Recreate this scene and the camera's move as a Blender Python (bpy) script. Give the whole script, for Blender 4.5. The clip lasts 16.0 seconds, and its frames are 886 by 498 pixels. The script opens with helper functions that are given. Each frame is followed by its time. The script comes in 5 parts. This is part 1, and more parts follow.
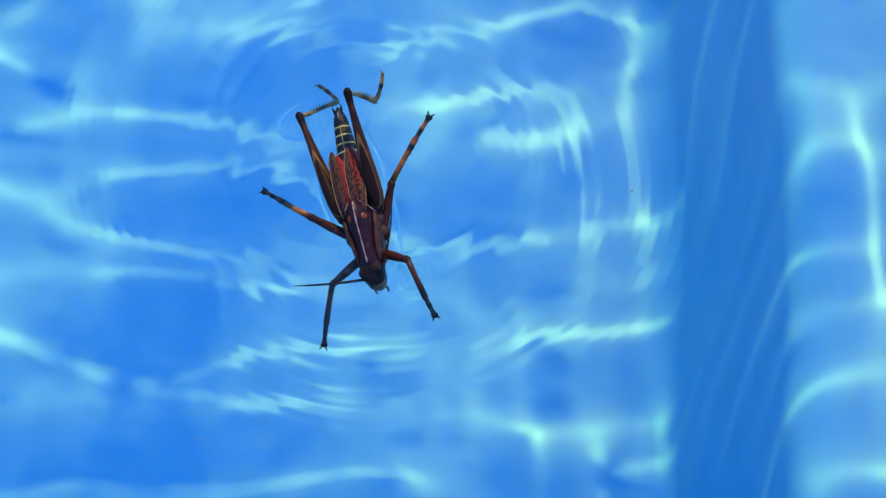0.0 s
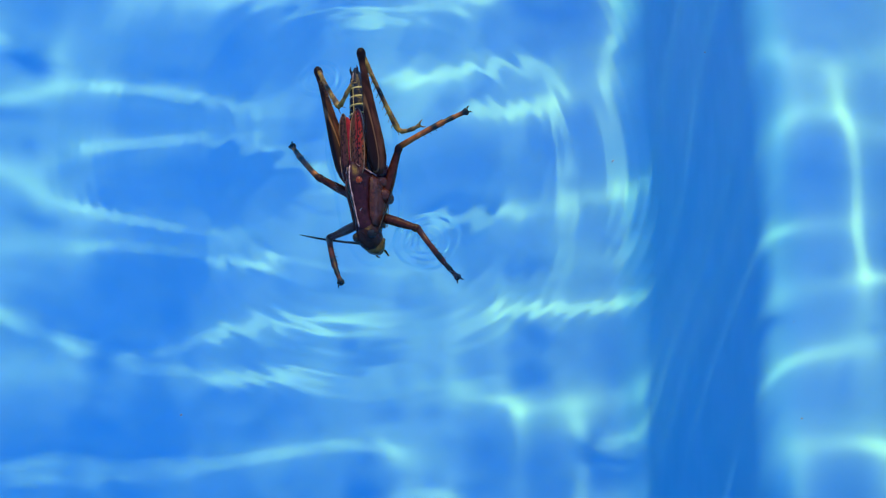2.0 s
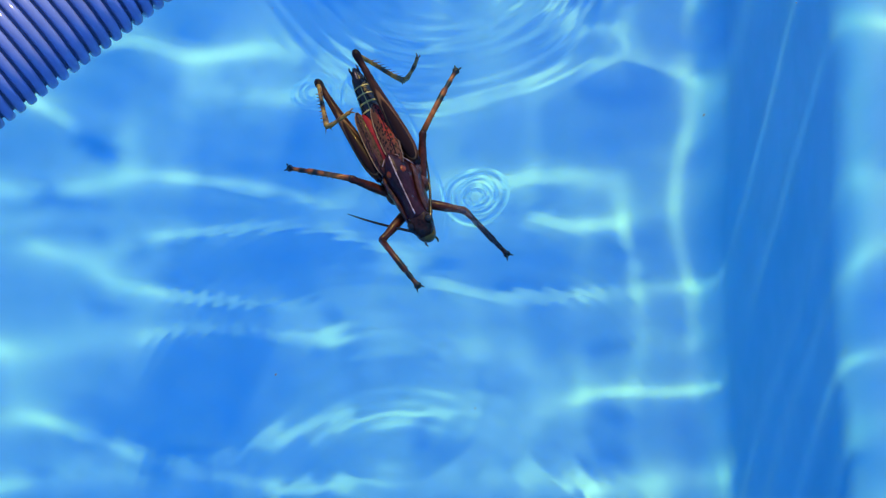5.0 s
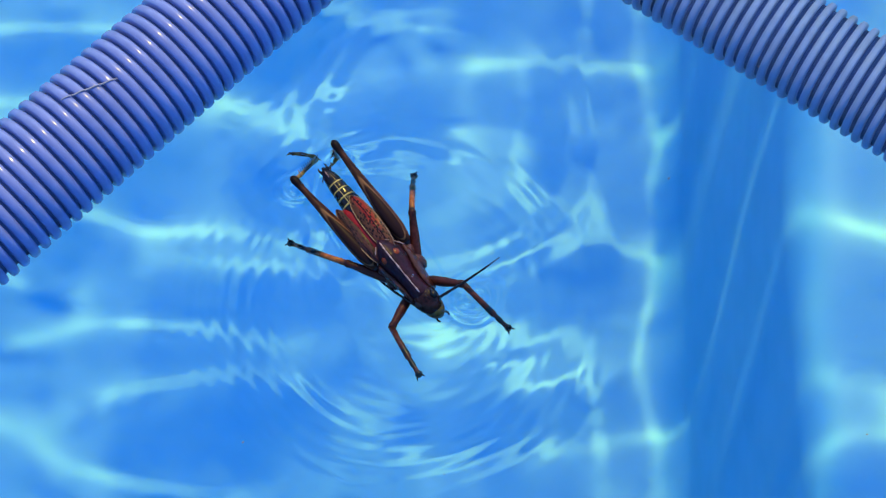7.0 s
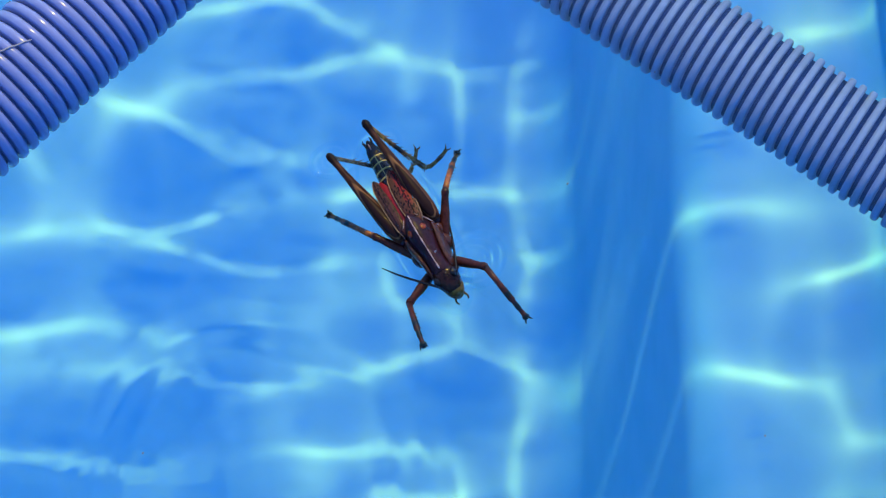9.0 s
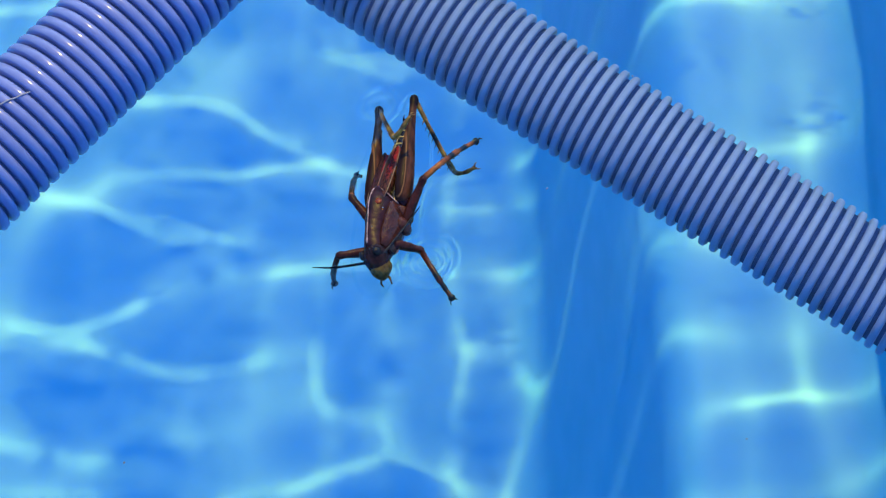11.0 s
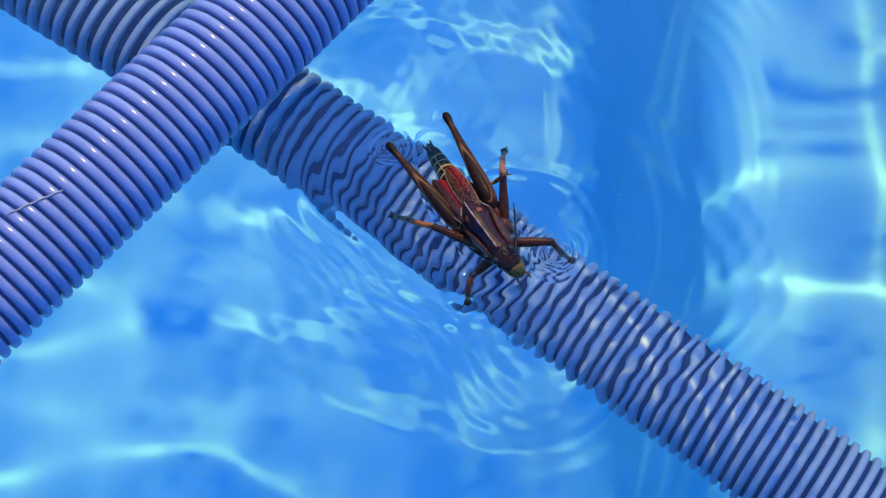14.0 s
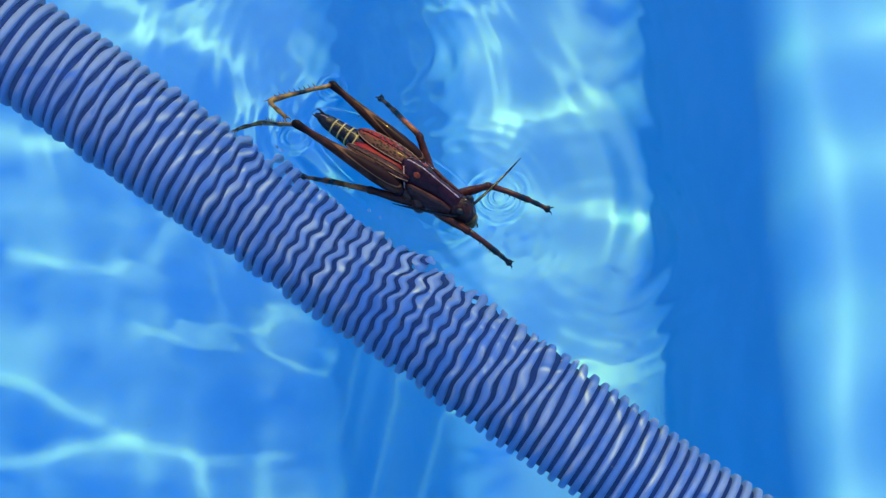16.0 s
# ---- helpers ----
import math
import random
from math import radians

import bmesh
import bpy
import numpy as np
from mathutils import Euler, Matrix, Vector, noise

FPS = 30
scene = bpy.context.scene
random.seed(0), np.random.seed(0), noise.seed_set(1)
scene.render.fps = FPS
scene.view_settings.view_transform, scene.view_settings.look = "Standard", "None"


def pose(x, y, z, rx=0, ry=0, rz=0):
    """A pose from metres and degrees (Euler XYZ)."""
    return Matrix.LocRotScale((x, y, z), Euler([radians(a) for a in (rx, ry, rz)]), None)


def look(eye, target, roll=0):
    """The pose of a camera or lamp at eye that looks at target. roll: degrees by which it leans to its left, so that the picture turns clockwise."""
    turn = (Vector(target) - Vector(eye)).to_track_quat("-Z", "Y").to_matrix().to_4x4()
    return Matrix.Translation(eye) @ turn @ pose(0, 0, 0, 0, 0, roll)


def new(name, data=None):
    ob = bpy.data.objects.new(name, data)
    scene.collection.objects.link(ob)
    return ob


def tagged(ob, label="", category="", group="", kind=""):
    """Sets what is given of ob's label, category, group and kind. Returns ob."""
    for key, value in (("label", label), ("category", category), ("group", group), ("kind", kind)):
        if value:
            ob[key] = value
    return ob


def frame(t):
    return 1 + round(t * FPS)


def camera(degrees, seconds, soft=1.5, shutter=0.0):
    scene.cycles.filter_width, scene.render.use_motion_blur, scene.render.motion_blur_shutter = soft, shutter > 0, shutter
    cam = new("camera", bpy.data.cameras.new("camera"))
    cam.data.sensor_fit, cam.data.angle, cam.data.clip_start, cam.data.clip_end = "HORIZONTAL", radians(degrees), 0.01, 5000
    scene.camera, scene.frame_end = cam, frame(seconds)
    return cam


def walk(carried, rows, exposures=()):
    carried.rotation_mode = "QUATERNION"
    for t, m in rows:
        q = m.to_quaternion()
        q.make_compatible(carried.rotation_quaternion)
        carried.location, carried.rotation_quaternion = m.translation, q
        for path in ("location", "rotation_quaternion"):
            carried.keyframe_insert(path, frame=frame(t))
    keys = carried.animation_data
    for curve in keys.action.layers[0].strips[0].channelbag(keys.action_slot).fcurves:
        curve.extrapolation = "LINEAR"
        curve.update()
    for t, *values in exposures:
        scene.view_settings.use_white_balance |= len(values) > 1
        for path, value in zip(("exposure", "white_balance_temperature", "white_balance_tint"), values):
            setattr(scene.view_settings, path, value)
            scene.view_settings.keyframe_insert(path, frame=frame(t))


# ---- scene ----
# A lubber grasshopper paddling on a swimming pool between two floating hoses.
# x to the right of the swimmer's side, y across the pool, z up; still water lies at z = 0.

# ---- camera ----
EYE = (0.0, -0.2622, 0.6490)
cam = camera(28.0, 16.0, soft=1.3)
walk(cam, [
    (0.0, look(EYE, (-0.0235, 0.0121, 0), -4.53)),
    (0.5, look(EYE, (-0.0078, 0.0048, 0), -1.55)),
    (1.0, look(EYE, (-0.0022, -0.0024, 0), -0.45)),
    (1.5, look(EYE, (-0.0188, -0.0119, 0), -4.00)),
    (2.0, look(EYE, (-0.0122, -0.0024, 0), -2.50)),
    (2.5, look(EYE, (-0.0212, 0.0048, 0), -4.20)),
    (3.0, look(EYE, (-0.0233, -0.0096, 0), -4.89)),
    (3.5, look(EYE, (-0.0278, -0.0024, 0), -5.66)),
    (3.7, look(EYE, (-0.0289, -0.0024, 0), -5.89)),
    (4.8, look(EYE, (-0.0397, -0.0190, 0), -8.63)),
    (5.8, look(EYE, (-0.0469, -0.0388, 0), -11.09)),
    (6.0, look(EYE, (-0.0448, -0.0353, 0), -10.44)),
    (6.5, look(EYE, (-0.0387, -0.0119, 0), -8.17)),
    (7.0, look(EYE, (-0.0256, 0.0000, 0), -5.17)),
    (7.5, look(EYE, (0.0000, 0.0000, 0), 0.00)),
    (8.0, look(EYE, (0.0078, 0.0000, 0), 1.58)),
    (8.2, look(EYE, (0.0089, 0.0000, 0), 1.80)),
    (9.3, look(EYE, (0.0211, 0.0000, 0), 4.27)),
    (10.3, look(EYE, (0.0283, 0.0000, 0), 5.70)),
    (10.5, look(EYE, (0.0278, 0.0000, 0), 5.61)),
    (11.0, look(EYE, (0.0289, 0.0000, 0), 5.84)),
    (11.5, look(EYE, (0.0223, 0.0000, 0), 4.50)),
    (12.0, look(EYE, (0.0234, 0.0000, 0), 4.72)),
    (12.5, look(EYE, (0.0223, 0.0000, 0), 4.50)),
    (13.0, look(EYE, (0.0189, 0.0000, 0), 3.83)),
    (13.5, look(EYE, (0.0100, 0.0000, 0), 2.03)),
    (14.0, look(EYE, (0.0056, 0.0000, 0), 1.13)),
    (14.5, look(EYE, (0.0421, -0.0072, 0), 8.71)),
    (15.0, look(EYE, (0.0674, -0.0143, 0), 14.13)),
    (15.5, look(EYE, (0.0935, -0.0214, 0), 19.73)),
    (16.0, look(EYE, (0.1103, -0.0353, 0), 24.16)),
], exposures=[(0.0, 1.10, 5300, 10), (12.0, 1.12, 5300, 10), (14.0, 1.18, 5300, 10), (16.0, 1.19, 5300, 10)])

# ---- light ----
SUN_DIR = Vector((0.065, 0.60, 0.79)).normalized()
world = bpy.data.worlds.new("sky")
scene.world = world
world.use_nodes = True
wn = world.node_tree.nodes
sky = wn.new("ShaderNodeTexSky")
sky.sky_type, sky.sun_disc = "NISHITA", False
sky.ozone_density, sky.dust_density = 5.0, 0.2
sky.sun_elevation = math.asin(SUN_DIR.z)
sky.sun_rotation = math.atan2(SUN_DIR.x, SUN_DIR.y)
wn["Background"].inputs["Strength"].default_value = 0.15
world.node_tree.links.new(sky.outputs["Color"], wn["Background"].inputs["Color"])

sun_data = bpy.data.lights.new("sun", "SUN")
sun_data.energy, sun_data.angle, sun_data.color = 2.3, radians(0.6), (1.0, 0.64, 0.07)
sun_data.cycles.is_caustics_light = True
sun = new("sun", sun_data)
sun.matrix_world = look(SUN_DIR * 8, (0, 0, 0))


# ---- materials ----
class Nodes:
    """A small wrapper to wire node materials."""

    def __init__(self, name):
        self.mat = bpy.data.materials.new(name)
        self.mat.use_nodes = True
        self.tree = self.mat.node_tree
        self.tree.nodes.clear()
        self.out = self.tree.nodes.new("ShaderNodeOutputMaterial")

    def add(self, kind, **values):
        n = self.tree.nodes.new("ShaderNode" + kind)
        for key, v in values.items():
            if key in n.inputs:
                self.put(n.inputs[key], v)
            else:
                setattr_plain(n, key, v)
        return n

    def put(self, socket, v):
        if isinstance(v, bpy.types.NodeSocket):
            self.tree.links.new(v, socket)
        else:
            socket.default_value = v

    def finish(self, shader):
        self.tree.links.new(shader, self.out.inputs["Surface"])
        return self.mat


def setattr_plain(n, key, v):
    if key == "operation":
        n.operation = v
    elif key == "blend_type":
        n.blend_type = v
    elif key == "feature":
        n.feature = v
    elif key == "bands_direction":
        n.bands_direction = v
    elif key == "data_type":
        n.data_type = v


def ramp(N, fac, *stops):
    r = N.add("ValToRGB")
    N.put(r.inputs["Fac"], fac)
    e = r.color_ramp.elements
    while len(e) < len(stops):
        e.new(0.5)
    for el, (pos, col) in zip(e, stops):
        el.position, el.color = pos, (*col, 1)
    return r.outputs["Color"]


def coords(N, scale=(1, 1, 1)):
    tc = N.add("TexCoord")
    m = N.add("Mapping", Vector=tc.outputs["Object"])
    m.inputs["Scale"].default_value = scale
    return m.outputs["Vector"]


def mottled(name, dark, light, scale, rough=0.5, bump=0.1, spec=0.5, coat=0.0, fine=4.0, stretch=(1, 1, 1), lumpy=False, coat_rough=0.07):
    """Two scales of mottling between two colours, with a fine relief."""
    N = Nodes(name)
    v = coords(N, stretch)
    a = N.add("TexNoise", Vector=v, Scale=scale, Detail=4.0)
    b = N.add("TexNoise", Vector=v, Scale=scale * fine, Detail=3.0)
    m = N.add("Math", operation="MULTIPLY_ADD")
    N.put(m.inputs[0], b.outputs["Fac"])
    N.put(m.inputs[1], 0.5)
    k = N.add("Math", operation="MULTIPLY")
    N.put(k.inputs[0], a.outputs["Fac"])
    N.put(k.inputs[1], 0.6)
    N.put(m.inputs[2], k.outputs[0])
    col = ramp(N, m.outputs[0], (0.38, dark), (0.68, light))
    bp = N.add("Bump", Strength=bump, Height=b.outputs["Fac"])
    bp.inputs["Distance"].default_value = 0.2 / (scale * fine)
    if lumpy:
        # wrinkles at both scales break the shine into separate glints
        N.put(bp.inputs["Height"], m.outputs[0])
        bp.inputs["Distance"].default_value = 0.5 / scale
    p = N.add("BsdfPrincipled", Roughness=rough, Normal=bp.outputs["Normal"])
    p.inputs["Specular IOR Level"].default_value = spec
    p.inputs["Coat Weight"].default_value = coat
    p.inputs["Coat Roughness"].default_value = coat_rough
    N.put(p.inputs["Base Color"], col)
    return N.finish(p.outputs[0])


def make_water():
    N = Nodes("water")
    g = N.add("BsdfGlass", Roughness=0.0, IOR=1.333)
    g.inputs["Color"].default_value = (0.93, 0.98, 1.0, 1)
    return N.finish(g.outputs[0])


M_WATER = make_water()


def make_bead():
    N = Nodes("glint_bead")
    g = N.add("BsdfGlass", Roughness=0.06, IOR=1.333)
    return N.finish(g.outputs[0])


M_BEAD = make_bead()
M_LINER = mottled("pool_liner", (0.138, 0.500, 0.80), (0.166, 0.535, 0.85), 6.0, rough=0.6, bump=0.05)
M_DECK = mottled("deck_concrete", (0.24, 0.23, 0.20), (0.36, 0.34, 0.31), 9.0, rough=0.9, bump=0.3)
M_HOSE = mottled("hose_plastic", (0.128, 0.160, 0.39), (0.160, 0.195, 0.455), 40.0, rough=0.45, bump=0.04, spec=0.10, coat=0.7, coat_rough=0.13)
# same hose plastic, less gloss; paler to make up light lost under water
M_HOSE_WET_BRIGHT = mottled("wet_hose_brightened", (0.26, 0.335, 0.54), (0.31, 0.395, 0.62), 40.0, rough=0.35, bump=0.05, spec=0.1)
# groove shade between the ribs, put into a darker plastic colour
M_GROOVE_SHADE = mottled("hose_groove_shade", (0.066, 0.094, 0.21), (0.094, 0.128, 0.27), 40.0, rough=0.6, bump=0.05, spec=0.08)
M_SCUFF = mottled("scuff", (0.19, 0.19, 0.25), (0.30, 0.29, 0.34), 300.0, rough=0.8)
M_DUST = mottled("dust", (0.10, 0.09, 0.08), (0.30, 0.28, 0.25), 300.0, rough=0.9)
M_CHITIN = mottled("dark_chitin", (0.0025, 0.0010, 0.0032), (0.022, 0.0062, 0.0150), 260.0, rough=0.22, bump=0.3, coat=0.14, spec=0.08, lumpy=True)
M_PRONOTUM = mottled("pronotum_chitin", (0.0060, 0.0018, 0.0058), (0.025, 0.0066, 0.0150), 130.0, rough=0.4, bump=0.08, coat=0.0, spec=0.14, lumpy=True)
M_LOBE = mottled("brown_chitin", (0.0095, 0.0028, 0.0026), (0.064, 0.0175, 0.0090), 330.0, rough=0.3, bump=0.6, coat=0.3, spec=0.12, lumpy=True)
M_LEG = mottled("leg_chitin", (0.008, 0.0026, 0.0030), (0.048, 0.0125, 0.0080), 280.0, rough=0.28, bump=0.3, coat=0.14, spec=0.09, lumpy=True)
M_BLACK = mottled("black_chitin", (0.0014, 0.0012, 0.0024), (0.0063, 0.0044, 0.0070), 300.0, rough=0.24, bump=0.4, coat=0.25, spec=0.14, lumpy=True)
M_HEAD = mottled("head_chitin", (0.004, 0.0018, 0.0026), (0.024, 0.0085, 0.0075), 240.0, rough=0.22, bump=0.5, coat=0.14, spec=0.08, lumpy=True)
M_YELLOW = mottled("yellow_chitin", (0.24, 0.19, 0.04), (0.40, 0.33, 0.10), 300.0, rough=0.45)
# pale chitin, lifted further to stand for sun caught on the pronotum's ridge
M_PALE = mottled("pale_sunlit_chitin", (0.12, 0.075, 0.080), (0.42, 0.32, 0.33), 300.0, rough=0.35, coat=0.04, spec=0.06)
M_RIM = mottled("tan_rim", (0.070, 0.038, 0.024), (0.19, 0.115, 0.065), 300.0, rough=0.4)
M_ORANGE = mottled("orange_spot", (0.070, 0.011, 0.003), (0.165, 0.030, 0.005), 300.0, rough=0.3, coat=0.2, spec=0.15)
M_FACE = mottled("olive_face", (0.014, 0.0085, 0.0035), (0.105, 0.070, 0.014), 220.0, rough=0.28, coat=0.16, bump=0.4, spec=0.1, lumpy=True)


def across(N, scale):
    """Distance from the mid line of the body, scaled to 0..1."""
    tc = N.add("TexCoord")
    sep = N.add("SeparateXYZ", Vector=tc.outputs["Object"])
    m = N.add("Math", operation="ABSOLUTE")
    N.put(m.inputs[0], sep.outputs["Y"])
    k = N.add("Math", operation="MULTIPLY")
    N.put(k.inputs[0], m.outputs[0])
    N.put(k.inputs[1], scale)
    return k.outputs[0], sep


def mix(N, fac, a, b):
    m = N.add("Mix", data_type="RGBA")
    N.put(m.inputs[0], fac)
    for sock, v in ((m.inputs[6], a), (m.inputs[7], b)):
        N.put(sock, v if isinstance(v, bpy.types.NodeSocket) else (*v, 1))
    return m.outputs[2]


def make_wing(name, inner, middle, outer, root, cell, spot, net):
    """A veined wing: three fields of colour from the mid line outwards, browner towards its root, dark cells between paler veins."""
    N = Nodes(name)
    d, sep = across(N, 1 / 0.0078)
    field = ramp(N, d, (0.18, inner), (0.30, middle), (0.58, middle), (0.72, outer))
    along = N.add("Math", operation="MULTIPLY_ADD")
    N.put(along.inputs[0], sep.outputs["X"])
    N.put(along.inputs[1], 110.0)
    N.put(along.inputs[2], 0.75)
    field = mix(N, ramp(N, along.outputs[0], (0.05, (0, 0, 0)), (0.85, (1, 1, 1))), field, root)
    vor = N.add("TexVoronoi", Vector=coords(N, (0.62, 1.1, 0.6)), Scale=cell)
    dots = ramp(N, vor.outputs["Distance"], (spot, (0, 0, 0)), (spot + 0.13, (1, 1, 1)))
    noise_tex = N.add("TexNoise", Vector=coords(N), Scale=300.0, Detail=3.0)
    shade = ramp(N, noise_tex.outputs["Fac"], (0.3, (0.6, 0.6, 0.6)), (0.7, (1, 1, 1)))
    body = N.add("Mix", data_type="RGBA", blend_type="MULTIPLY")
    body.inputs[0].default_value = 1.0
    N.put(body.inputs[6], field)
    N.put(body.inputs[7], shade)
    col = mix(N, dots, net, body.outputs[2])
    bp = N.add("Bump", Strength=0.35, Height=vor.outputs["Distance"])
    bp.inputs["Distance"].default_value = 0.0004
    p = N.add("BsdfPrincipled", Roughness=0.55, Normal=bp.outputs["Normal"])
    p.inputs["Specular IOR Level"].default_value = 0.14
    p.inputs["Coat Weight"].default_value = 0.02
    p.inputs["Coat Roughness"].default_value = 0.12
    N.put(p.inputs["Base Color"], col)
    return N.finish(p.outputs[0])


M_WING = make_wing("tegmen", (0.085, 0.034, 0.017), (0.21, 0.012, 0.012), (0.092, 0.038, 0.020), (0.080, 0.028, 0.020), 1050.0, 0.36, (0.005, 0.002, 0.003))
M_WING_DARK = make_wing("dark_tegmen", (0.060, 0.023, 0.017), (0.042, 0.012, 0.016), (0.068, 0.030, 0.020), (0.042, 0.014, 0.017), 1050.0, 0.36, (0.005, 0.002, 0.003))
M_RED = make_wing("red_wing", (0.20, 0.006, 0.016), (0.22, 0.008, 0.014), (0.22, 0.008, 0.014), (0.15, 0.008, 0.014), 520.0, 0.10, (0.05, 0.008, 0.010))


def make_banded(name, base_dark, base_light, band, stops, length):
    """Leg colour with dark cuffs at given parts of its length."""
    N = Nodes(name)
    tc = N.add("TexCoord")
    sep = N.add("SeparateXYZ", Vector=tc.outputs["Object"])
    k = N.add("Math", operation="MULTIPLY")
    N.put(k.inputs[0], sep.outputs["X"])
    N.put(k.inputs[1], 1 / length)
    nz = N.add("TexNoise", Vector=coords(N), Scale=350.0, Detail=3.0)
    base = ramp(N, nz.outputs["Fac"], (0.35, base_dark), (0.65, base_light))
    w = N.add("Math", operation="MULTIPLY_ADD")
    N.put(w.inputs[0], nz.outputs["Fac"])
    N.put(w.inputs[1], 0.05)
    N.put(w.inputs[2], k.outputs[0])
    mask = ramp(N, w.outputs[0], *stops)
    col = mix(N, mask, band, base)
    bp = N.add("Bump", Strength=0.3, Height=nz.outputs["Fac"])
    bp.inputs["Distance"].default_value = 0.0002
    p = N.add("BsdfPrincipled", Roughness=0.34, Normal=bp.outputs["Normal"])
    p.inputs["Coat Weight"].default_value = 0.14
    p.inputs["Coat Roughness"].default_value = 0.07
    p.inputs["Specular IOR Level"].default_value = 0.15
    N.put(p.inputs["Base Color"], col)
    return N.finish(p.outputs[0])


K, L1 = (0, 0, 0), (1, 1, 1)
CUFFS = ((0.02, K), (0.08, L1), (0.46, L1), (0.50, K), (0.55, K), (0.59, L1), (0.66, L1), (0.70, K), (0.78, K), (0.82, L1), (0.87, L1), (0.92, K))
M_TIBIA_FRONT = make_banded("front_tibia", (0.012, 0.0036, 0.0034), (0.060, 0.0165, 0.0085), (0.003, 0.008, 0.012), CUFFS, 0.0275)
M_TIBIA_MID = make_banded("mid_tibia", (0.075, 0.022, 0.008), (0.26, 0.090, 0.018), (0.003, 0.008, 0.012), CUFFS, 0.032)
M_TIBIA_HIND = make_banded("hind_tibia", (0.045, 0.022, 0.008), (0.26, 0.165, 0.028), (0.003, 0.008, 0.012), ((0.0, K), (0.10, L1), (0.42, L1), (0.48, K), (0.54, K), (0.60, L1), (0.98, L1), (1.0, L1)), 0.036)


def make_thigh():
    """Jumping thigh: dark keels, a lighter brown field between them with slanting chevrons."""
    N = Nodes("hind_thigh")
    tc = N.add("TexCoord")
    sep = N.add("SeparateXYZ", Vector=tc.outputs["Object"])
    z = N.add("Math", operation="ABSOLUTE")
    N.put(z.inputs[0], sep.outputs["Z"])
    k = N.add("Math", operation="MULTIPLY")
    N.put(k.inputs[0], z.outputs[0])
    N.put(k.inputs[1], 1 / 0.0035)
    wv = N.add("TexNoise", Vector=coords(N, (0.35, 1, 1)), Scale=420.0, Detail=4.0)
    chev = ramp(N, wv.outputs["Fac"], (0.35, (0.018, 0.0065, 0.0060)), (0.68, (0.085, 0.034, 0.020)))
    col = mix(N, ramp(N, k.outputs[0], (0.50, K), (0.70, L1)), chev, (0.014, 0.006, 0.006))
    edge = ramp(N, k.outputs[0], (0.66, K), (0.72, L1), (0.78, L1), (0.84, K))
    col = mix(N, edge, col, (0.13, 0.065, 0.030))
    knee = N.add("Math", operation="MULTIPLY")
    N.put(knee.inputs[0], sep.outputs["X"])
    N.put(knee.inputs[1], 1 / 0.05)
    col = mix(N, ramp(N, knee.outputs[0], (0.82, K), (0.88, L1)), col, (0.006, 0.003, 0.004))
    bp = N.add("Bump", Strength=0.15, Height=wv.outputs["Fac"])
    bp.inputs["Distance"].default_value = 0.0003
    p = N.add("BsdfPrincipled", Roughness=0.45, Normal=bp.outputs["Normal"])
    p.inputs["Coat Weight"].default_value = 0.02
    p.inputs["Coat Roughness"].default_value = 0.07
    p.inputs["Specular IOR Level"].default_value = 0.07
    N.put(p.inputs["Base Color"], col)
    return N.finish(p.outputs[0])


M_THIGH = make_thigh()


# ---- mesh helpers ----
def part(name, bm, material, parent=None, label="", smooth=True, turn=True):
    me = bpy.data.meshes.new(name)
    if turn:
        bmesh.ops.recalc_face_normals(bm, faces=bm.faces[:])
    for f in bm.faces:
        f.smooth = smooth
    bm.to_mesh(me)
    bm.free()
    me.materials.append(material)
    ob = new(name, me)
    ob.parent = parent
    if label:
        tagged(ob, label)
    return ob


def loft(bm, rings, n=16, close=True):
    """Rings of (centre, half width along y, half height up, half height down) swept along x, joined and capped."""
    loops = []
    for (cx, cy, cz), w, up, down in rings:
        loop = []
        for i in range(n):
            a = 2 * math.pi * i / n
            s, c = math.sin(a), math.cos(a)
            loop.append(bm.verts.new((cx, cy + w * c, cz + (up if s > 0 else down) * s)))
        loops.append(loop)
    for a, b in zip(loops, loops[1:]):
        for i in range(n):
            bm.faces.new((a[i], a[(i + 1) % n], b[(i + 1) % n], b[i]))
    if close:
        bm.faces.new(loops[0][::-1])
        bm.faces.new(loops[-1])
    return bm


def tube(bm, points, radii, n=8):
    """A tapered tube along points."""
    pts = [Vector(p) for p in points]
    loops = []
    for i, p in enumerate(pts):
        d = (pts[min(i + 1, len(pts) - 1)] - pts[max(i - 1, 0)]).normalized()
        side = d.cross(Vector((0, 0, 1)))
        if side.length < 0.1:
            side = d.cross(Vector((0, 1, 0)))
        side.normalize()
        up = side.cross(d)
        loops.append([bm.verts.new(p + radii[i] * (math.cos(2 * math.pi * k / n) * side + math.sin(2 * math.pi * k / n) * up)) for k in range(n)])
    for a, b in zip(loops, loops[1:]):
        for i in range(n):
            bm.faces.new((a[i], a[(i + 1) % n], b[(i + 1) % n], b[i]))
    bm.faces.new(loops[0][::-1])
    bm.faces.new(loops[-1])
    return bm


def box(bm, x0, x1, y0, y1, z0, z1):
    v = [bm.verts.new((x, y, z)) for z in (z0, z1) for y in (y0, y1) for x in (x0, x1)]
    for q in ((0, 1, 3, 2), (4, 6, 7, 5), (0, 4, 5, 1), (1, 5, 7, 3), (3, 7, 6, 2), (2, 6, 4, 0)):
        bm.faces.new([v[i] for i in q])
    return bm


# ---- the pool ----
# Cross section along x: flat bottom, two steep-faced steps to the right, then the side wall.
STEPS = [(-2.6, -2.0), (0.216, -2.0), (0.292, -1.42), (0.506, -1.42), (0.522, -1.0), (1.6, -1.0), (1.7, -0.1), (1.7, 0.16)]


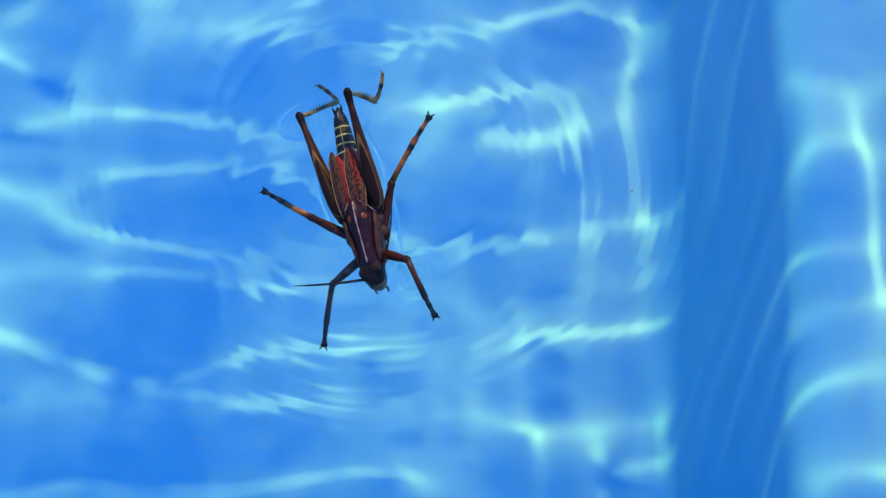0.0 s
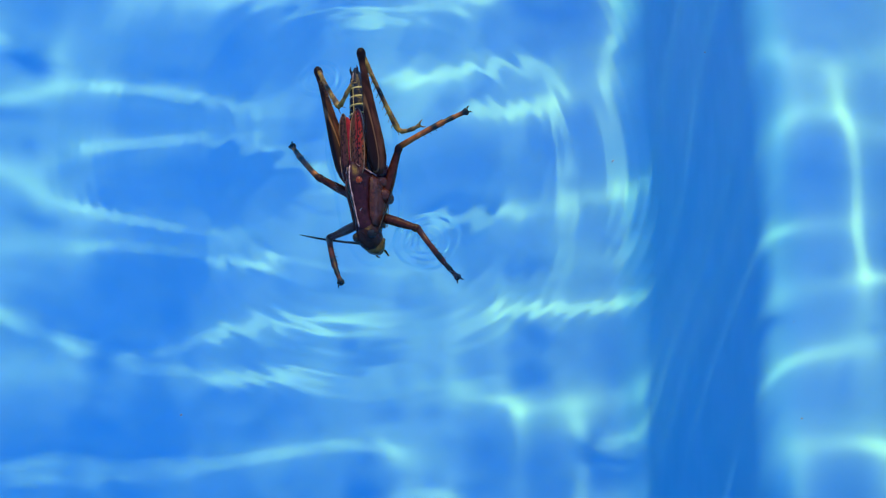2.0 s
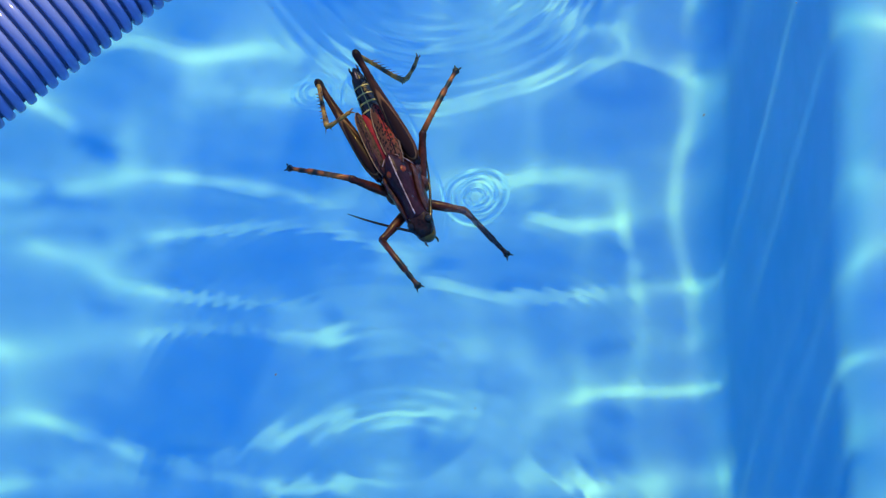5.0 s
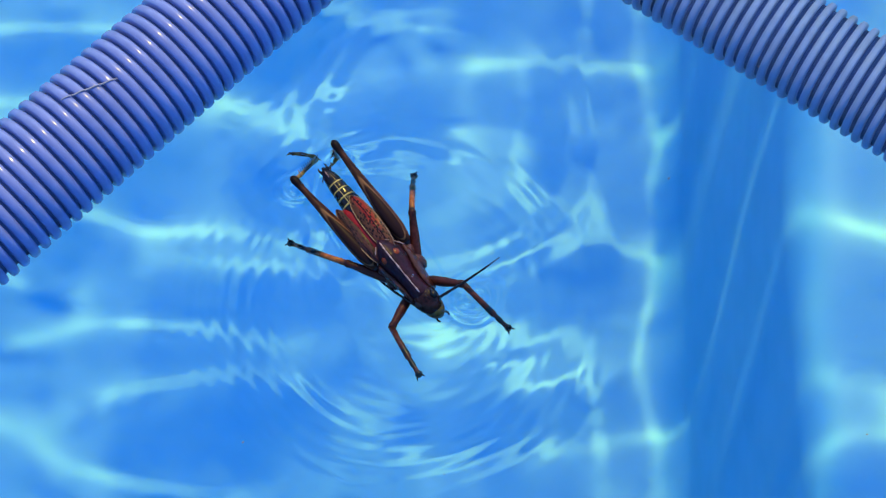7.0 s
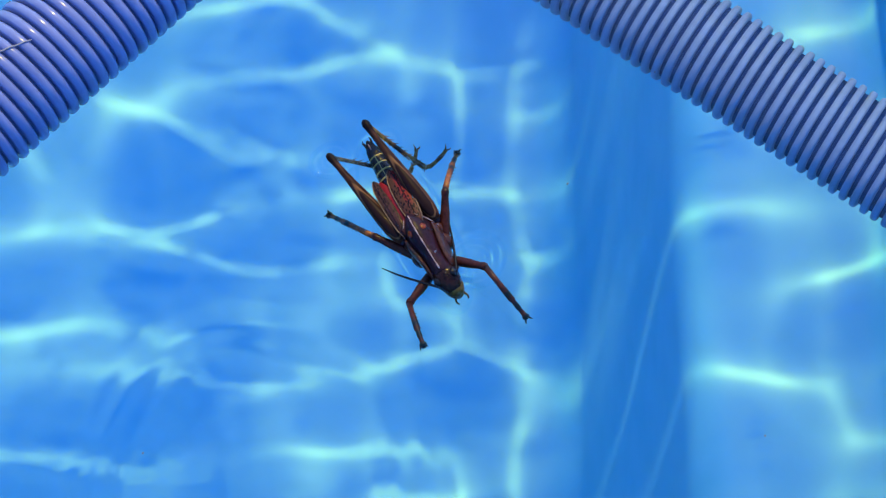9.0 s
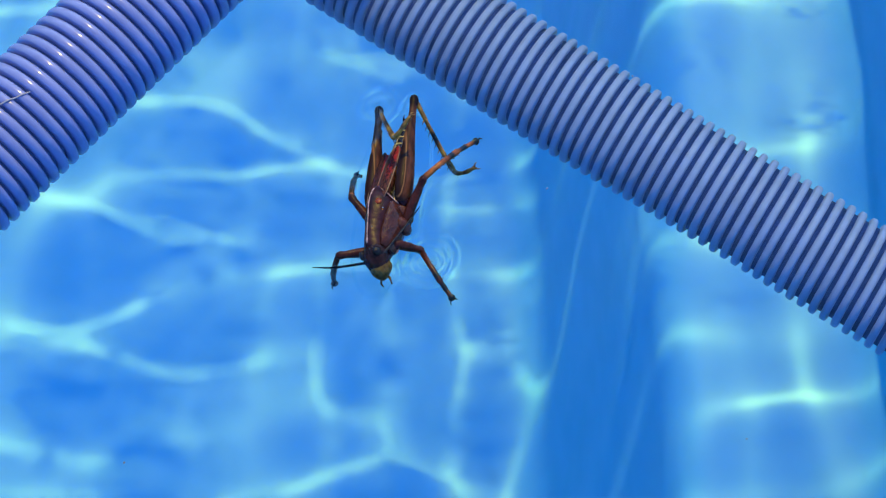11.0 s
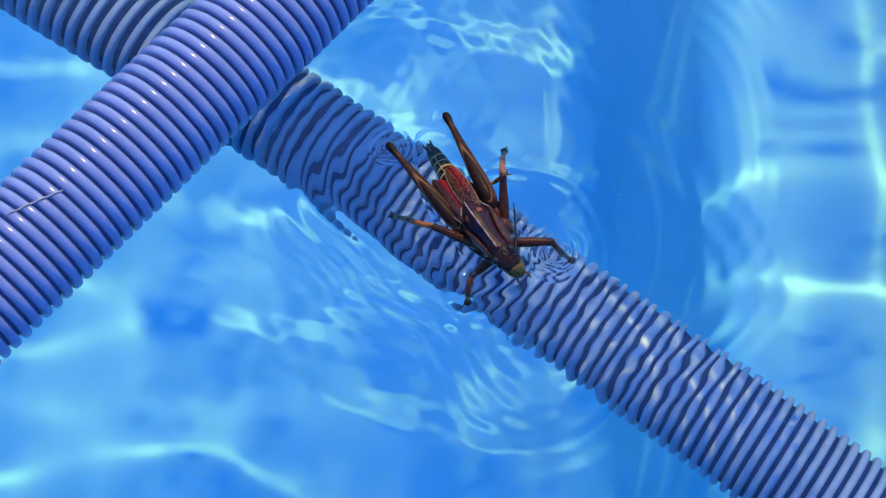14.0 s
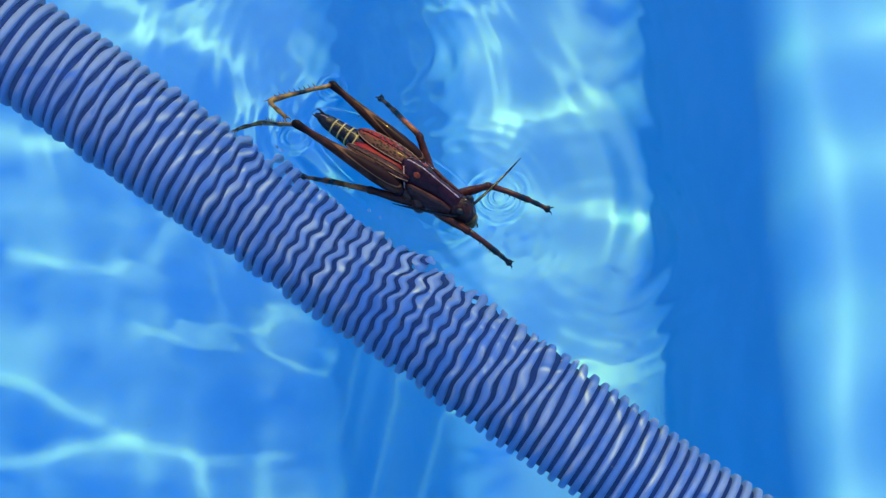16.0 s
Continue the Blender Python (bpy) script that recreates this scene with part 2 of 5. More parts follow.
def build_pool():
    bm = bmesh.new()
    y0, y1 = -0.75, 4.6
    top = [(x, z) for x, z in STEPS]
    rows = []
    pts = []
    # generous fillets where the faces meet
    for i, (x, z) in enumerate(top):
        if 0 < i < len(top) - 2:
            c = Vector((x, z))
            p = c + (Vector(top[i - 1]) - c).normalized() * 0.05
            q = c + (Vector(top[i + 1]) - c).normalized() * 0.05
            for k in range(9):
                f = k / 8
                pts.append((1 - f) ** 2 * p + 2 * f * (1 - f) * c + f * f * q)
        else:
            pts.append(Vector((x, z)))
    for x, z in pts:
        rows.append([bm.verts.new((x, y, z)) for y in (y0, y1)])
    for a, b in zip(rows, rows[1:]):
        bm.faces.new((a[0], a[1], b[1], b[0]))
    floor = tagged(part("floor", bm, M_LINER, None), "pale blue vinyl pool floor with two steps", "pool floor", kind="structure")
    floor.cycles.is_caustics_receiver = True
    walls = {"wall_west": (-2.75, -2.6, y0, y1, -2.05, 0.16), "wall_north": (-2.75, 1.85, y1, y1 + 0.15, -2.05, 0.16),
             "wall_south": (-2.75, 1.85, y0 - 0.15, y0, -2.05, 0.16), "wall_east": (1.704, 1.85, y0, y1, -2.05, 0.16)}
    for name, b in walls.items():
        tagged(part(name, box(bmesh.new(), *b), M_LINER, None, smooth=False), "pale blue pool wall under the deck's edge", "pool wall", kind="structure")
    for name, b in {"deck_west": (-9, -2.7, -9, 9, 0.1, 0.2), "deck_east": (1.8, 9, -9, 9, 0.1, 0.2), "deck_north": (-2.7, 1.8, 4.7, 9, 0.1, 0.2),
                    "deck_south": (-2.7, 1.8, -9, -0.85, 0.1, 0.2)}.items():
        tagged(part(name, box(bmesh.new(), *b), M_DECK, None, smooth=False), "pale concrete deck beside the pool", "deck", kind="structure")


build_pool()


def grid_mesh(name, co, quads, material):
    me = bpy.data.meshes.new(name)
    me.vertices.add(len(co))
    me.vertices.foreach_set("co", co.ravel())
    me.loops.add(quads.size)
    me.loops.foreach_set("vertex_index", quads.ravel())
    me.polygons.add(len(quads))
    me.polygons.foreach_set("loop_start", np.arange(len(quads)) * 4)
    me.update(calc_edges=True)
    me.polygons.foreach_set("use_smooth", np.ones(len(quads), dtype=bool))
    me.materials.append(material)
    return me


def wave_height(x, y, waves):
    h = np.zeros_like(x)
    for kx, ky, amp, ph in waves:
        h += amp * np.sin(kx * x + ky * y + ph)
    return h


# Places on the sheet, in its own space, where an animal's kicks have raised rings of ripples.
RINGS_A = (0.0, 0.60)
RINGS_B = (0.20, 1.35)
RINGS_C = (0.0, 0.32)


def rings_height(X, Y, centre, specs):
    """Ring trains: each has an offset, a radius, a width, a wavelength and a height, all in metres."""
    h = np.zeros_like(X)
    for ox, oy, radius, width, lam, amp in specs:
        r = np.hypot(X - centre[0] - ox, Y - centre[1] - oy)
        th = np.arctan2(Y - centre[1] - oy, X - centre[0] - ox)
        r = r * (1 + 0.035 * np.sin(2 * th + 50 * ox) + 0.022 * np.sin(5 * th + 70 * oy + radius * 60))
        env = np.exp(-((r - radius) / width) ** 2) * (0.58 + 0.42 * np.sin(2 * th + 40 * ox + radius * 90) * np.cos(3 * th + 17 * oy))
        h += amp * env * np.cos(2 * math.pi * (r - radius) / lam)
    return h


def flank_height(X, Y, centre, heading, half, specs):
    """Ripples that run off along a floating body: crests beside a line, in trains of a reach, width, wavelength, height, side and place along it."""
    c, n = math.cos(math.radians(heading)), math.sin(math.radians(heading))
    U, V = (X - centre[0]) * c + (Y - centre[1]) * n, (Y - centre[1]) * c - (X - centre[0]) * n
    h = np.zeros_like(X)
    for reach, width, lam, amp, side, along, bend in specs:
        d = np.hypot(np.maximum(np.abs(U - along) - half, 0), V) * (1 + 0.05 * np.sin(90 * U + bend)) + bend * (U - along) ** 2
        env = np.exp(-((d - reach) / width) ** 2) / (1 + np.exp(-side * V / 0.004)) * np.exp(-((U - along) / (1.9 * half)) ** 4)
        h += amp * env * np.cos(2 * math.pi * (d - reach) / lam)
    return h


def axis_samples(lo, hi, fine, coarse, zones, half):
    """Sample places that are dense inside the zones and sparser elsewhere."""
    out, x = [], lo
    while x < hi:
        out.append(x)
        d = min(abs(x - z) for z in zones)
        x += fine if d < half else coarse
    return np.array(out)


def build_water():
    rng = np.random.default_rng(11)
    waves = []
    for i in range(20):
        # long crests that run across the pool
        lam = 0.078 * (2.2 ** rng.random())
        th = math.radians(87 + rng.normal(0, 12))
        k = 2 * math.pi / lam
        amp = 0.26 / k ** 2 * (0.4 + 1.2 * rng.random())
        waves.append((k * math.cos(th), k * math.sin(th), amp, rng.random() * 6.28))
    for i in range(10):
        # slanting swell that makes the crests wander
        lam = 0.12 * (2.2 ** rng.random())
        th = math.radians(90 + rng.choice((-1, 1)) * rng.uniform(22, 48))
        k = 2 * math.pi / lam
        waves.append((k * math.cos(th), k * math.sin(th), 0.16 / k ** 2 * (0.4 + 1.2 * rng.random()), rng.random() * 6.28))
    cross = []
    for i in range(16):
        # crests thrown back by the steps
        lam = 0.055 * (1.9 ** rng.random())
        th = math.radians(rng.normal(0, 9))
        k = 2 * math.pi / lam
        cross.append((k * math.cos(th), k * math.sin(th), 0.24 / k ** 2 * (0.4 + 1.2 * rng.random()), rng.random() * 6.28))
    xs = np.concatenate([np.arange(-3.4, -1.2, 0.03), axis_samples(-1.2, 1.5, 0.0012, 0.008, (0.0, 0.2), 0.13), np.arange(1.5, 3.0, 0.03)])
    ys = np.concatenate([np.arange(-1.4, -0.4, 0.03), axis_samples(-0.4, 4.1, 0.0012, 0.008, (0.32, 0.6, 1.35), 0.13), np.arange(4.1, 6.6, 0.03)])
    X, Y = np.meshgrid(xs, ys)
    Z = wave_height(X, Y, waves) + wave_height(X, Y, cross) * (0.13 + 0.87 / (1 + np.exp(-(X - 0.23) / 0.06)))
    Z += rings_height(X, Y, RINGS_A, [(0.0, -0.03, 0.060, 0.020, 0.0068, 0.00007), (0.01, -0.02, 0.050, 0.030, 0.0050, 0.000028), (0.01, 0.0, 0.040, 0.012, 0.009, 0.00007), (-0.03, 0.035, 0.03, 0.01, 0.007, 0.000025), (0.02, 0.05, 0.06, 0.014, 0.012, 0.00011), (0.035, -0.01, 0.05, 0.02, 0.017, 0.00012)])
    Z += rings_height(X, Y, RINGS_B, [(-0.02, 0.045, 0.055, 0.034, 0.0062, 0.00003), (-0.06, 0.03, 0.068, 0.042, 0.0100, 0.00005), (0.05, 0.03, 0.085, 0.030, 0.0085, 0.00004), (0.075, -0.03, 0.035, 0.020, 0.010, 0.00010), (0.0, -0.005, 0.085, 0.016, 0.016, 0.00015), (-0.01, 0.0, 0.03, 0.015, 0.012, 0.00010), (-0.02, 0.06, 0.035, 0.014, 0.012, 0.00008), (0.022, -0.018, 0.034, 0.009, 0.0058, 0.00007), (0.022, -0.018, 0.020, 0.007, 0.0048, 0.00004)])
    Z += rings_height(X, Y, RINGS_C, [(0.0, 0.0, 0.060, 0.020, 0.011, 0.00005), (0.02, -0.03, 0.075, 0.016, 0.010, 0.00003), (-0.01, 0.05, 0.03, 0.016, 0.010, 0.000035), (-0.01, -0.055, 0.045, 0.022, 0.012, 0.00005), (0.0, 0.0, 0.112, 0.022, 0.0046, 0.00002), (0.0, -0.02, 0.07, 0.022, 0.0055, 0.00002)])
    Z += flank_height(X, Y, RINGS_B, -39, 0.026, [(0.037, 0.027, 0.0105, 0.00023, -1, -0.012, 4.0), (0.040, 0.020, 0.0088, 0.00012, -1, 0.022, -6.0), (0.020, 0.012, 0.0075, 0.000035, 1, 0.0, 2.0)])
    n, m = X.shape
    co = np.stack([X.ravel(), Y.ravel(), Z.ravel()], 1)
    i = np.arange(n * m).reshape(n, m)
    quads = np.stack([i[:-1, :-1].ravel(), i[:-1, 1:].ravel(), i[1:, 1:].ravel(), i[1:, :-1].ravel()], 1)
    ob = new("water", grid_mesh("water", co, quads, M_WATER))
    ob.cycles.is_caustics_caster = True
    return tagged(ob, "clear rippling swimming pool water lit by the sun", "water", kind="structure")


WATER = build_water()

# ---- hoses ----
HOSE_R = 0.025
PITCH = 0.0054


def build_hose(name, label, x0, x1, skin, broad, lift=0.0, aside=0.0):
    hose = tagged(new(name), label, "pool hose", group="floating pool hoses")
    seg = 40

    def bend(x):
        """How far the hose's tail has curved away, from 0 to 1 and on."""
        f = np.maximum(0.0, (-0.10 - x) / 0.16)
        return np.where(f < 1, f * f * (3 - 2 * f), 1.0)
    # wall: the thin tube between the turns of the rib, coloured with the groove's shade
    bm = bmesh.new()
    wall_r = HOSE_R - 0.0030
    steps = 60
    loops = [[bm.verts.new((x0 + (x1 - x0) * j / steps, wall_r * math.cos(2 * math.pi * i / seg) + aside * bend(x0 + (x1 - x0) * j / steps), wall_r * math.sin(2 * math.pi * i / seg) + lift * bend(x0 + (x1 - x0) * j / steps))) for i in range(seg)] for j in range(steps + 1)]
    for a, b in zip(loops, loops[1:]):
        for i in range(seg):
            bm.faces.new((a[i], a[(i + 1) % seg], b[(i + 1) % seg], b[i]))
    part("wall", bm, M_GROOVE_SHADE, hose, "groove between the ribs, its shade in the colour")
    # rib: one raised band wound round and round the wall
    turns = int((x1 - x0) / PITCH)
    profile = [(-broad, -0.0032), (0.12e-3 - broad, -0.0011), (-0.62 * broad, -0.0002), (0.0, 0.0), (0.62 * broad, -0.0002), (broad - 0.12e-3, -0.0011), (broad, -0.0032)]
    t = np.arange(turns * seg + 1)
    ang = t * 2 * math.pi / seg
    ax = x0 + t * PITCH / seg
    co = np.concatenate([np.stack([ax + dx, (HOSE_R + dr) * np.cos(ang) + aside * bend(ax), (HOSE_R + dr) * np.sin(ang) + lift * bend(ax)], 1) for dx, dr in profile])
    n = len(t)
    quads = np.concatenate([np.stack([k * n + t[:-1], k * n + t[1:], (k + 1) * n + t[1:], (k + 1) * n + t[:-1]], 1) for k in range(len(profile) - 1)])
    me = grid_mesh("spiral_rib", co, quads, skin)
    rib = new("spiral_rib", me)
    rib.parent = hose
    rib.cycles.is_caustics_receiver = True
    return hose


def add_scratch(hose):
    """A pale scuff that crosses the ribs aslant."""
    bm = bmesh.new()
    pts, rad = [], []
    for i in range(22):
        f = i / 21
        x, a = -0.008 + 0.0215 * f, math.radians(80 + 20 * f)
        crest = HOSE_R + 0.0003 - 0.0005 * (0.5 - 0.5 * math.cos(2 * math.pi * x / PITCH))
        pts.append((x, crest * math.cos(a), crest * math.sin(a)))
        rad.append(0.00026 + 0.00014 * math.sin(math.pi * f))
    part("scratch", tube(bm, pts, rad, 6), M_SCUFF, hose, "pale scuff mark across the ribs")


HOSE_A = build_hose("pool_hose", "ribbed blue-grey plastic hose floating on the water", -0.45, 0.75, M_HOSE, 0.00212)
add_scratch(HOSE_A)
HOSE_B = build_hose("pool_hose", "ribbed blue-grey plastic hose just under the water", -0.75, 0.75, M_HOSE_WET_BRIGHT, 0.00176, 0.095, -0.031)



def build_specks():
    """Pale dust and petal crumbs lying on the water."""
    rng = random.Random(5)
    bm = bmesh.new()
    for i in range(11):
        m = pose(rng.uniform(-0.22, 0.28), rng.uniform(-0.13, 0.16), 0.0024, rng.uniform(-20, 20), rng.uniform(-20, 20), rng.uniform(0, 180))
        r = rng.uniform(0.00016, 0.0004)
        bmesh.ops.create_icosphere(bm, subdivisions=1, radius=1.0, matrix=m @ Matrix.Diagonal((r * rng.uniform(1, 2), r, r * 0.5, 1)))
    return tagged(part("floating_specks", bm, M_DUST), "pale specks of dust floating on pool water", "debris", kind="stuff")


SPECKS = build_specks()

# ---- grasshopper ----
MM = 0.001
INSECT = tagged(new("grasshopper"), "dark brown lubber grasshopper with red wings paddling on water", "grasshopper")


def ring(x, z, w, up, down, y=0.0):
    return ((x * MM, y * MM, z * MM), w * MM, up * MM, down * MM)


def ball(bm, x, y, z, rx, ry, rz, sub=2, turn=(0, 0, 0)):
    m = pose(x * MM, y * MM, z * MM, *turn) @ Matrix.Diagonal((rx * MM, ry * MM, rz * MM, 1))
    bmesh.ops.create_icosphere(bm, subdivisions=sub, radius=1.0, matrix=m)
    return bm


def dome(rings, x):
    """Half width, top and bottom of a loft at x."""
    for (a, b) in zip(rings, rings[1:]):
        xa, xb = a[0][0] / MM, b[0][0] / MM
        if min(xa, xb) <= x <= max(xa, xb):
            f = (x - xa) / (xb - xa)
            mixed = [(p + (q - p) * f) / MM for p, q in zip((a[0][2], *a[1:]), (b[0][2], *b[1:]))]
            return mixed
    return [0, 0, 0, 0]


def build_abdomen():
    bm = bmesh.new()
    rings = []
    prof = [(10, 0, 6.0, 4.2, 7), (4, 0, 6.8, 4.6, 7), (-6, 0, 6.8, 5, 6.4), (-14, 0.4, 5.3, 4.5, 5.2), (-20, 0.7, 4.3, 4.0, 4.4), (-26, 1.1, 3.7, 3.5, 3.8), (-31, 1.4, 3.3, 3.0, 3.2), (-34.5, 1.6, 2.7, 2.5, 2.6), (-37, 1.8, 1.7, 1.5, 1.6), (-39, 2.0, 0.5, 0.5, 0.5)]
    base = [ring(*p) for p in prof]
    x = 10.0
    while x > -38.5:
        z, w, up, down = dome(base, x)
        g = 1.0 - 0.07 * max(0, math.cos(2 * math.pi * (x + 1.5) / 4.2)) ** 6 if x < -8 else 1.0
        rings.append(ring(x, z, w * g, up * g, down * g))
        x -= 0.6
    rings.append(base[-1])
    loft(bm, rings, 20)
    part("abdomen", bm, M_BLACK, INSECT, "black segmented abdomen")
    for x in (-19.0, -22.6, -26.2, -29.8):
        z, w, up, down = dome(base, x)
        bm = bmesh.new()
        loft(bm, [ring(x + 0.42, z, w * 0.97, up * 0.97, down * 0.97), ring(x + 0.2, z, w * 1.025, up * 1.025, down * 1.025), ring(x - 0.2, z, w * 1.02, up * 1.02, down * 1.02), ring(x - 0.38, z, w * 0.96, up * 0.96, down * 0.96)], 20)
        part("band", bm, M_YELLOW, INSECT, "thin yellow abdomen band")
    bm = bmesh.new()
    pts = []
    for x in np.linspace(-19, -30, 14):
        z, w, up, down = dome(base, x)
        pts.append(Vector((x, 0, z + up + 0.0)) * MM)
    part("stripe", tube(bm, pts, [0.16 * MM] * 14, 6), M_YELLOW, INSECT, "pale stripe along the abdomen")
    tip = [Vector((x, 0, dome(base, x)[0] + dome(base, x)[2] + 0.02)) * MM for x in (-33.2, -34.4, -35.6, -36.6)]
    part("tip_dash", tube(bmesh.new(), tip, [0.16 * MM, 0.26 * MM, 0.24 * MM, 0.1 * MM], 6), M_PALE, INSECT, "pale dash on the abdomen's tip")
    for s in (1, -1):
        bm = bmesh.new()
        tube(bm, [Vector(p) * MM for p in ((-36, s * 1.3, 2.6), (-38.4, s * 1.8, 3.2), (-39.6, s * 1.5, 3.0))], [0.6 * MM, 0.4 * MM, 0.12 * MM], 7)
        part("cercus", bm, M_BLACK, INSECT)


def build_pronotum():
    prof = [(29.5, 0.3, 4.3, 4.8, 6.4), (27.5, 0.4, 4.5, 5.4, 7.2), (25, 0.5, 4.2, 6.0, 7.8), (22, 0.7, 4.2, 6.6, 8.2), (18, 0.8, 4.6, 7.4, 8.2), (14, 1.0, 5.6, 8.3, 7.4), (11, 1.2, 6.0, 8.7, 6.0), (8, 1.6, 5.8, 8.3, 4.4), (5.5, 2.4, 4.8, 7.2, 2.8), (3.5, 3.4, 3.2, 5.6, 1.6), (2.2, 4.4, 1.4, 4.0, 0.6)]
    base = [ring(*p) for p in prof]
    rings = []
    x = 29.5
    while x > 2.3:
        z, w, up, down = dome(base, x)
        g = 1.0
        for groove in (26.3, 23.6, 20.8, 18.4):
            g -= 0.014 * math.exp(-((x - groove) / 0.4) ** 2)
        rings.append(ring(x, z, w * g, up * g, down * g))
        x -= 0.45
    rings.append(base[-1])
    bm = bmesh.new()
    loft(bm, rings, 28)
    for i, v in enumerate(bm.verts):
        # a roof-like back that falls in two flat planes to blunt shoulders, then straight sides
        (cx, cy, cz), w, up, down = rings[i // 28]
        c = min(1.0, abs(v.co.y) / w)
        if v.co.z > cz + 1e-6:
            v.co.z = cz + up * (1.05 - 0.30 * c - 0.35 * c ** 2 - 0.40 * c ** 6)
        else:
            v.co.z = cz - down * (1 - c ** 5)
    part("pronotum", bm, M_PRONOTUM, INSECT, "purplish brown saddle-shaped pronotum")
    bm = bmesh.new()
    pts = []
    xs = np.linspace(28.6, 4.0, 18)
    for x in xs:
        z, w, up, down = dome(base, x)
        pts.append(Vector((x, 0, z + up * 1.05 - 0.05)) * MM)
    part("keel", tube(bm, pts, [0.26 * MM + 0.1 * MM * math.sin(i * 1.7) for i in range(18)], 7), M_PALE, INSECT, "pale ridge along the pronotum, sun glint in its colour")
    for s in (1, -1):
        bm = bmesh.new()
        ball(bm, 10.5, s * 2.9, 8.05, 1.5, 1.4, 0.6, 3, (-s * 34, 0, 0))
        part("spot", bm, M_ORANGE, INSECT, "round orange spot")
        # lateral lobe, a paler brown flap with a light lower rim
        bm = bmesh.new()
        loft(bm, [ring(28, -2.0, 1.1, 4.6, 3.8, s * 4.3), ring(24, -1.8, 1.6, 5.6, 4.8, s * 4.4), ring(19, -1.6, 1.8, 6.0, 5.0, s * 4.9), ring(14, -1.0, 1.8, 6.0, 4.4, s * 5.8), ring(10, 0.2, 1.3, 4.8, 3.0, s * 6.2), ring(8, 0.8, 0.4, 2.2, 1.2, s * 6.1)], 14)
        part("lateral_lobe", bm, M_LOBE, INSECT, "reddish brown side of the pronotum")
        bm = bmesh.new()
        pts = [(27.6, s * 5.3, -5.6), (24, s * 5.4, -6.4), (19, s * 6.0, -6.4), (14, s * 7.3, -5.0), (10, s * 7.6, -2.4), (8.2, s * 6.8, 0.4), (7.2, s * 5.9, 3.6), (5.8, s * 4.6, 6.0), (4.0, s * 2.4, 8.0)]
        part("rim", tube(bm, [Vector(p) * MM for p in pts], [0.26 * MM] * len(pts), 6), M_PALE, INSECT, "pale rim of the pronotum")


def build_thorax():
    for s in (1, -1):
        for x, z, rx, rz in ((15.5, -4.4, 3.0, 4.4), (10.0, -3.6, 3.0, 4.8), (5.0, -3.0, 3.2, 4.8)):
            bm = bmesh.new()
            ball(bm, x, s * 6.4, z, rx, 2.7, rz, 3, (0, -18, 0))
            part("pleuron", bm, M_LOBE, INSECT, "reddish brown side plate")
        for x, y, z, r in ((24, 4.6, -4.6, 2.1), (14, 6.3, -5.4, 2.4), (6, 7.4, -0.8, 2.9)):
            bm = bmesh.new()
            ball(bm, x, s * y, z, r * 1.1, r, r, 2)
            part("coxa", bm, M_CHITIN, INSECT)


ANTENNAE = {}


def build_head():
    bm = bmesh.new()
    loft(bm, [ring(27, 0, 4.4, 4.4, 5.4), ring(29.5, 0.1, 4.9, 4.7, 6.6), ring(31.5, 0.1, 5.0, 4.6, 7.2), ring(33.4, -0.2, 4.6, 4.1, 7.2), ring(35, -0.8, 3.7, 3.3, 6.6), ring(36.3, -1.5, 2.7, 2.4, 5.6), ring(37.0, -2.4, 1.5, 1.2, 4.0)], 22)
    part("head", bm, M_HEAD, INSECT, "dark brown crown of the head")
    bm = bmesh.new()
    loft(bm, [ring(32.0, -4.0, 4.2, 3.6, 4.6), ring(34.2, -3.6, 4.1, 3.8, 5.0), ring(36.2, -3.6, 3.5, 3.6, 4.8), ring(37.5, -4.0, 2.6, 2.8, 3.8), ring(38.2, -4.8, 1.3, 1.4, 2.2)], 20)
    part("face", bm, M_FACE, INSECT, "olive yellow face")
    for s in (1, -1):
        bm = bmesh.new()
        ball(bm, 31.7, s * 3.6, 2.7, 1.9, 1.5, 2.1, 3)
        part("eye", bm, M_BLACK, INSECT, "glossy dark eye")
        bm = bmesh.new()
        tube(bm, [Vector((x, s * 0.0022 * x * x, 0.02 * x)) * MM for x in (0, 1.6, 8, 15, 22, 29)], [0.75 * MM, 0.6 * MM, 0.52 * MM, 0.48 * MM, 0.4 * MM, 0.16 * MM], 7)
        ANTENNAE[s] = part("antenna", bm, M_BLACK, INSECT, "slender black antenna")
        bm = bmesh.new()
        tube(bm, [Vector(p) * MM for p in ((36.4, s * 2.0, -7.6), (38.0, s * 2.6, -8.6), (38.6, s * 2.2, -9.8))], [0.5 * MM, 0.4 * MM, 0.3 * MM], 7)
        part("palp", bm, M_FACE, INSECT)


def build_beads():
    """Clear beads added on the shell to stand for its small sun glints."""
    spots = [(22, 2.0, 6.9), (13, 4.8, 6.6), (9.5, 6.4, 4.6), (15.5, 7.2, -0.6), (10, 7.9, 0.8), (5, 8.4, 1.6), (14, -7.4, -0.6), (6, -8.2, 1.8), (-3, 5.2, 7.4), (31, 1.4, 4.5), (33, -3.2, 2.4)]
    rng = random.Random(3)
    for x, y, z in spots:
        r = rng.uniform(0.4, 0.7)
        part("glint_bead", ball(bmesh.new(), x, y, z, r * 1.25, r, r * 0.32, 2, (-4 * y, 0, 40 * y)), M_BEAD, INSECT, "clear bead added to catch a sun glint").visible_shadow = False


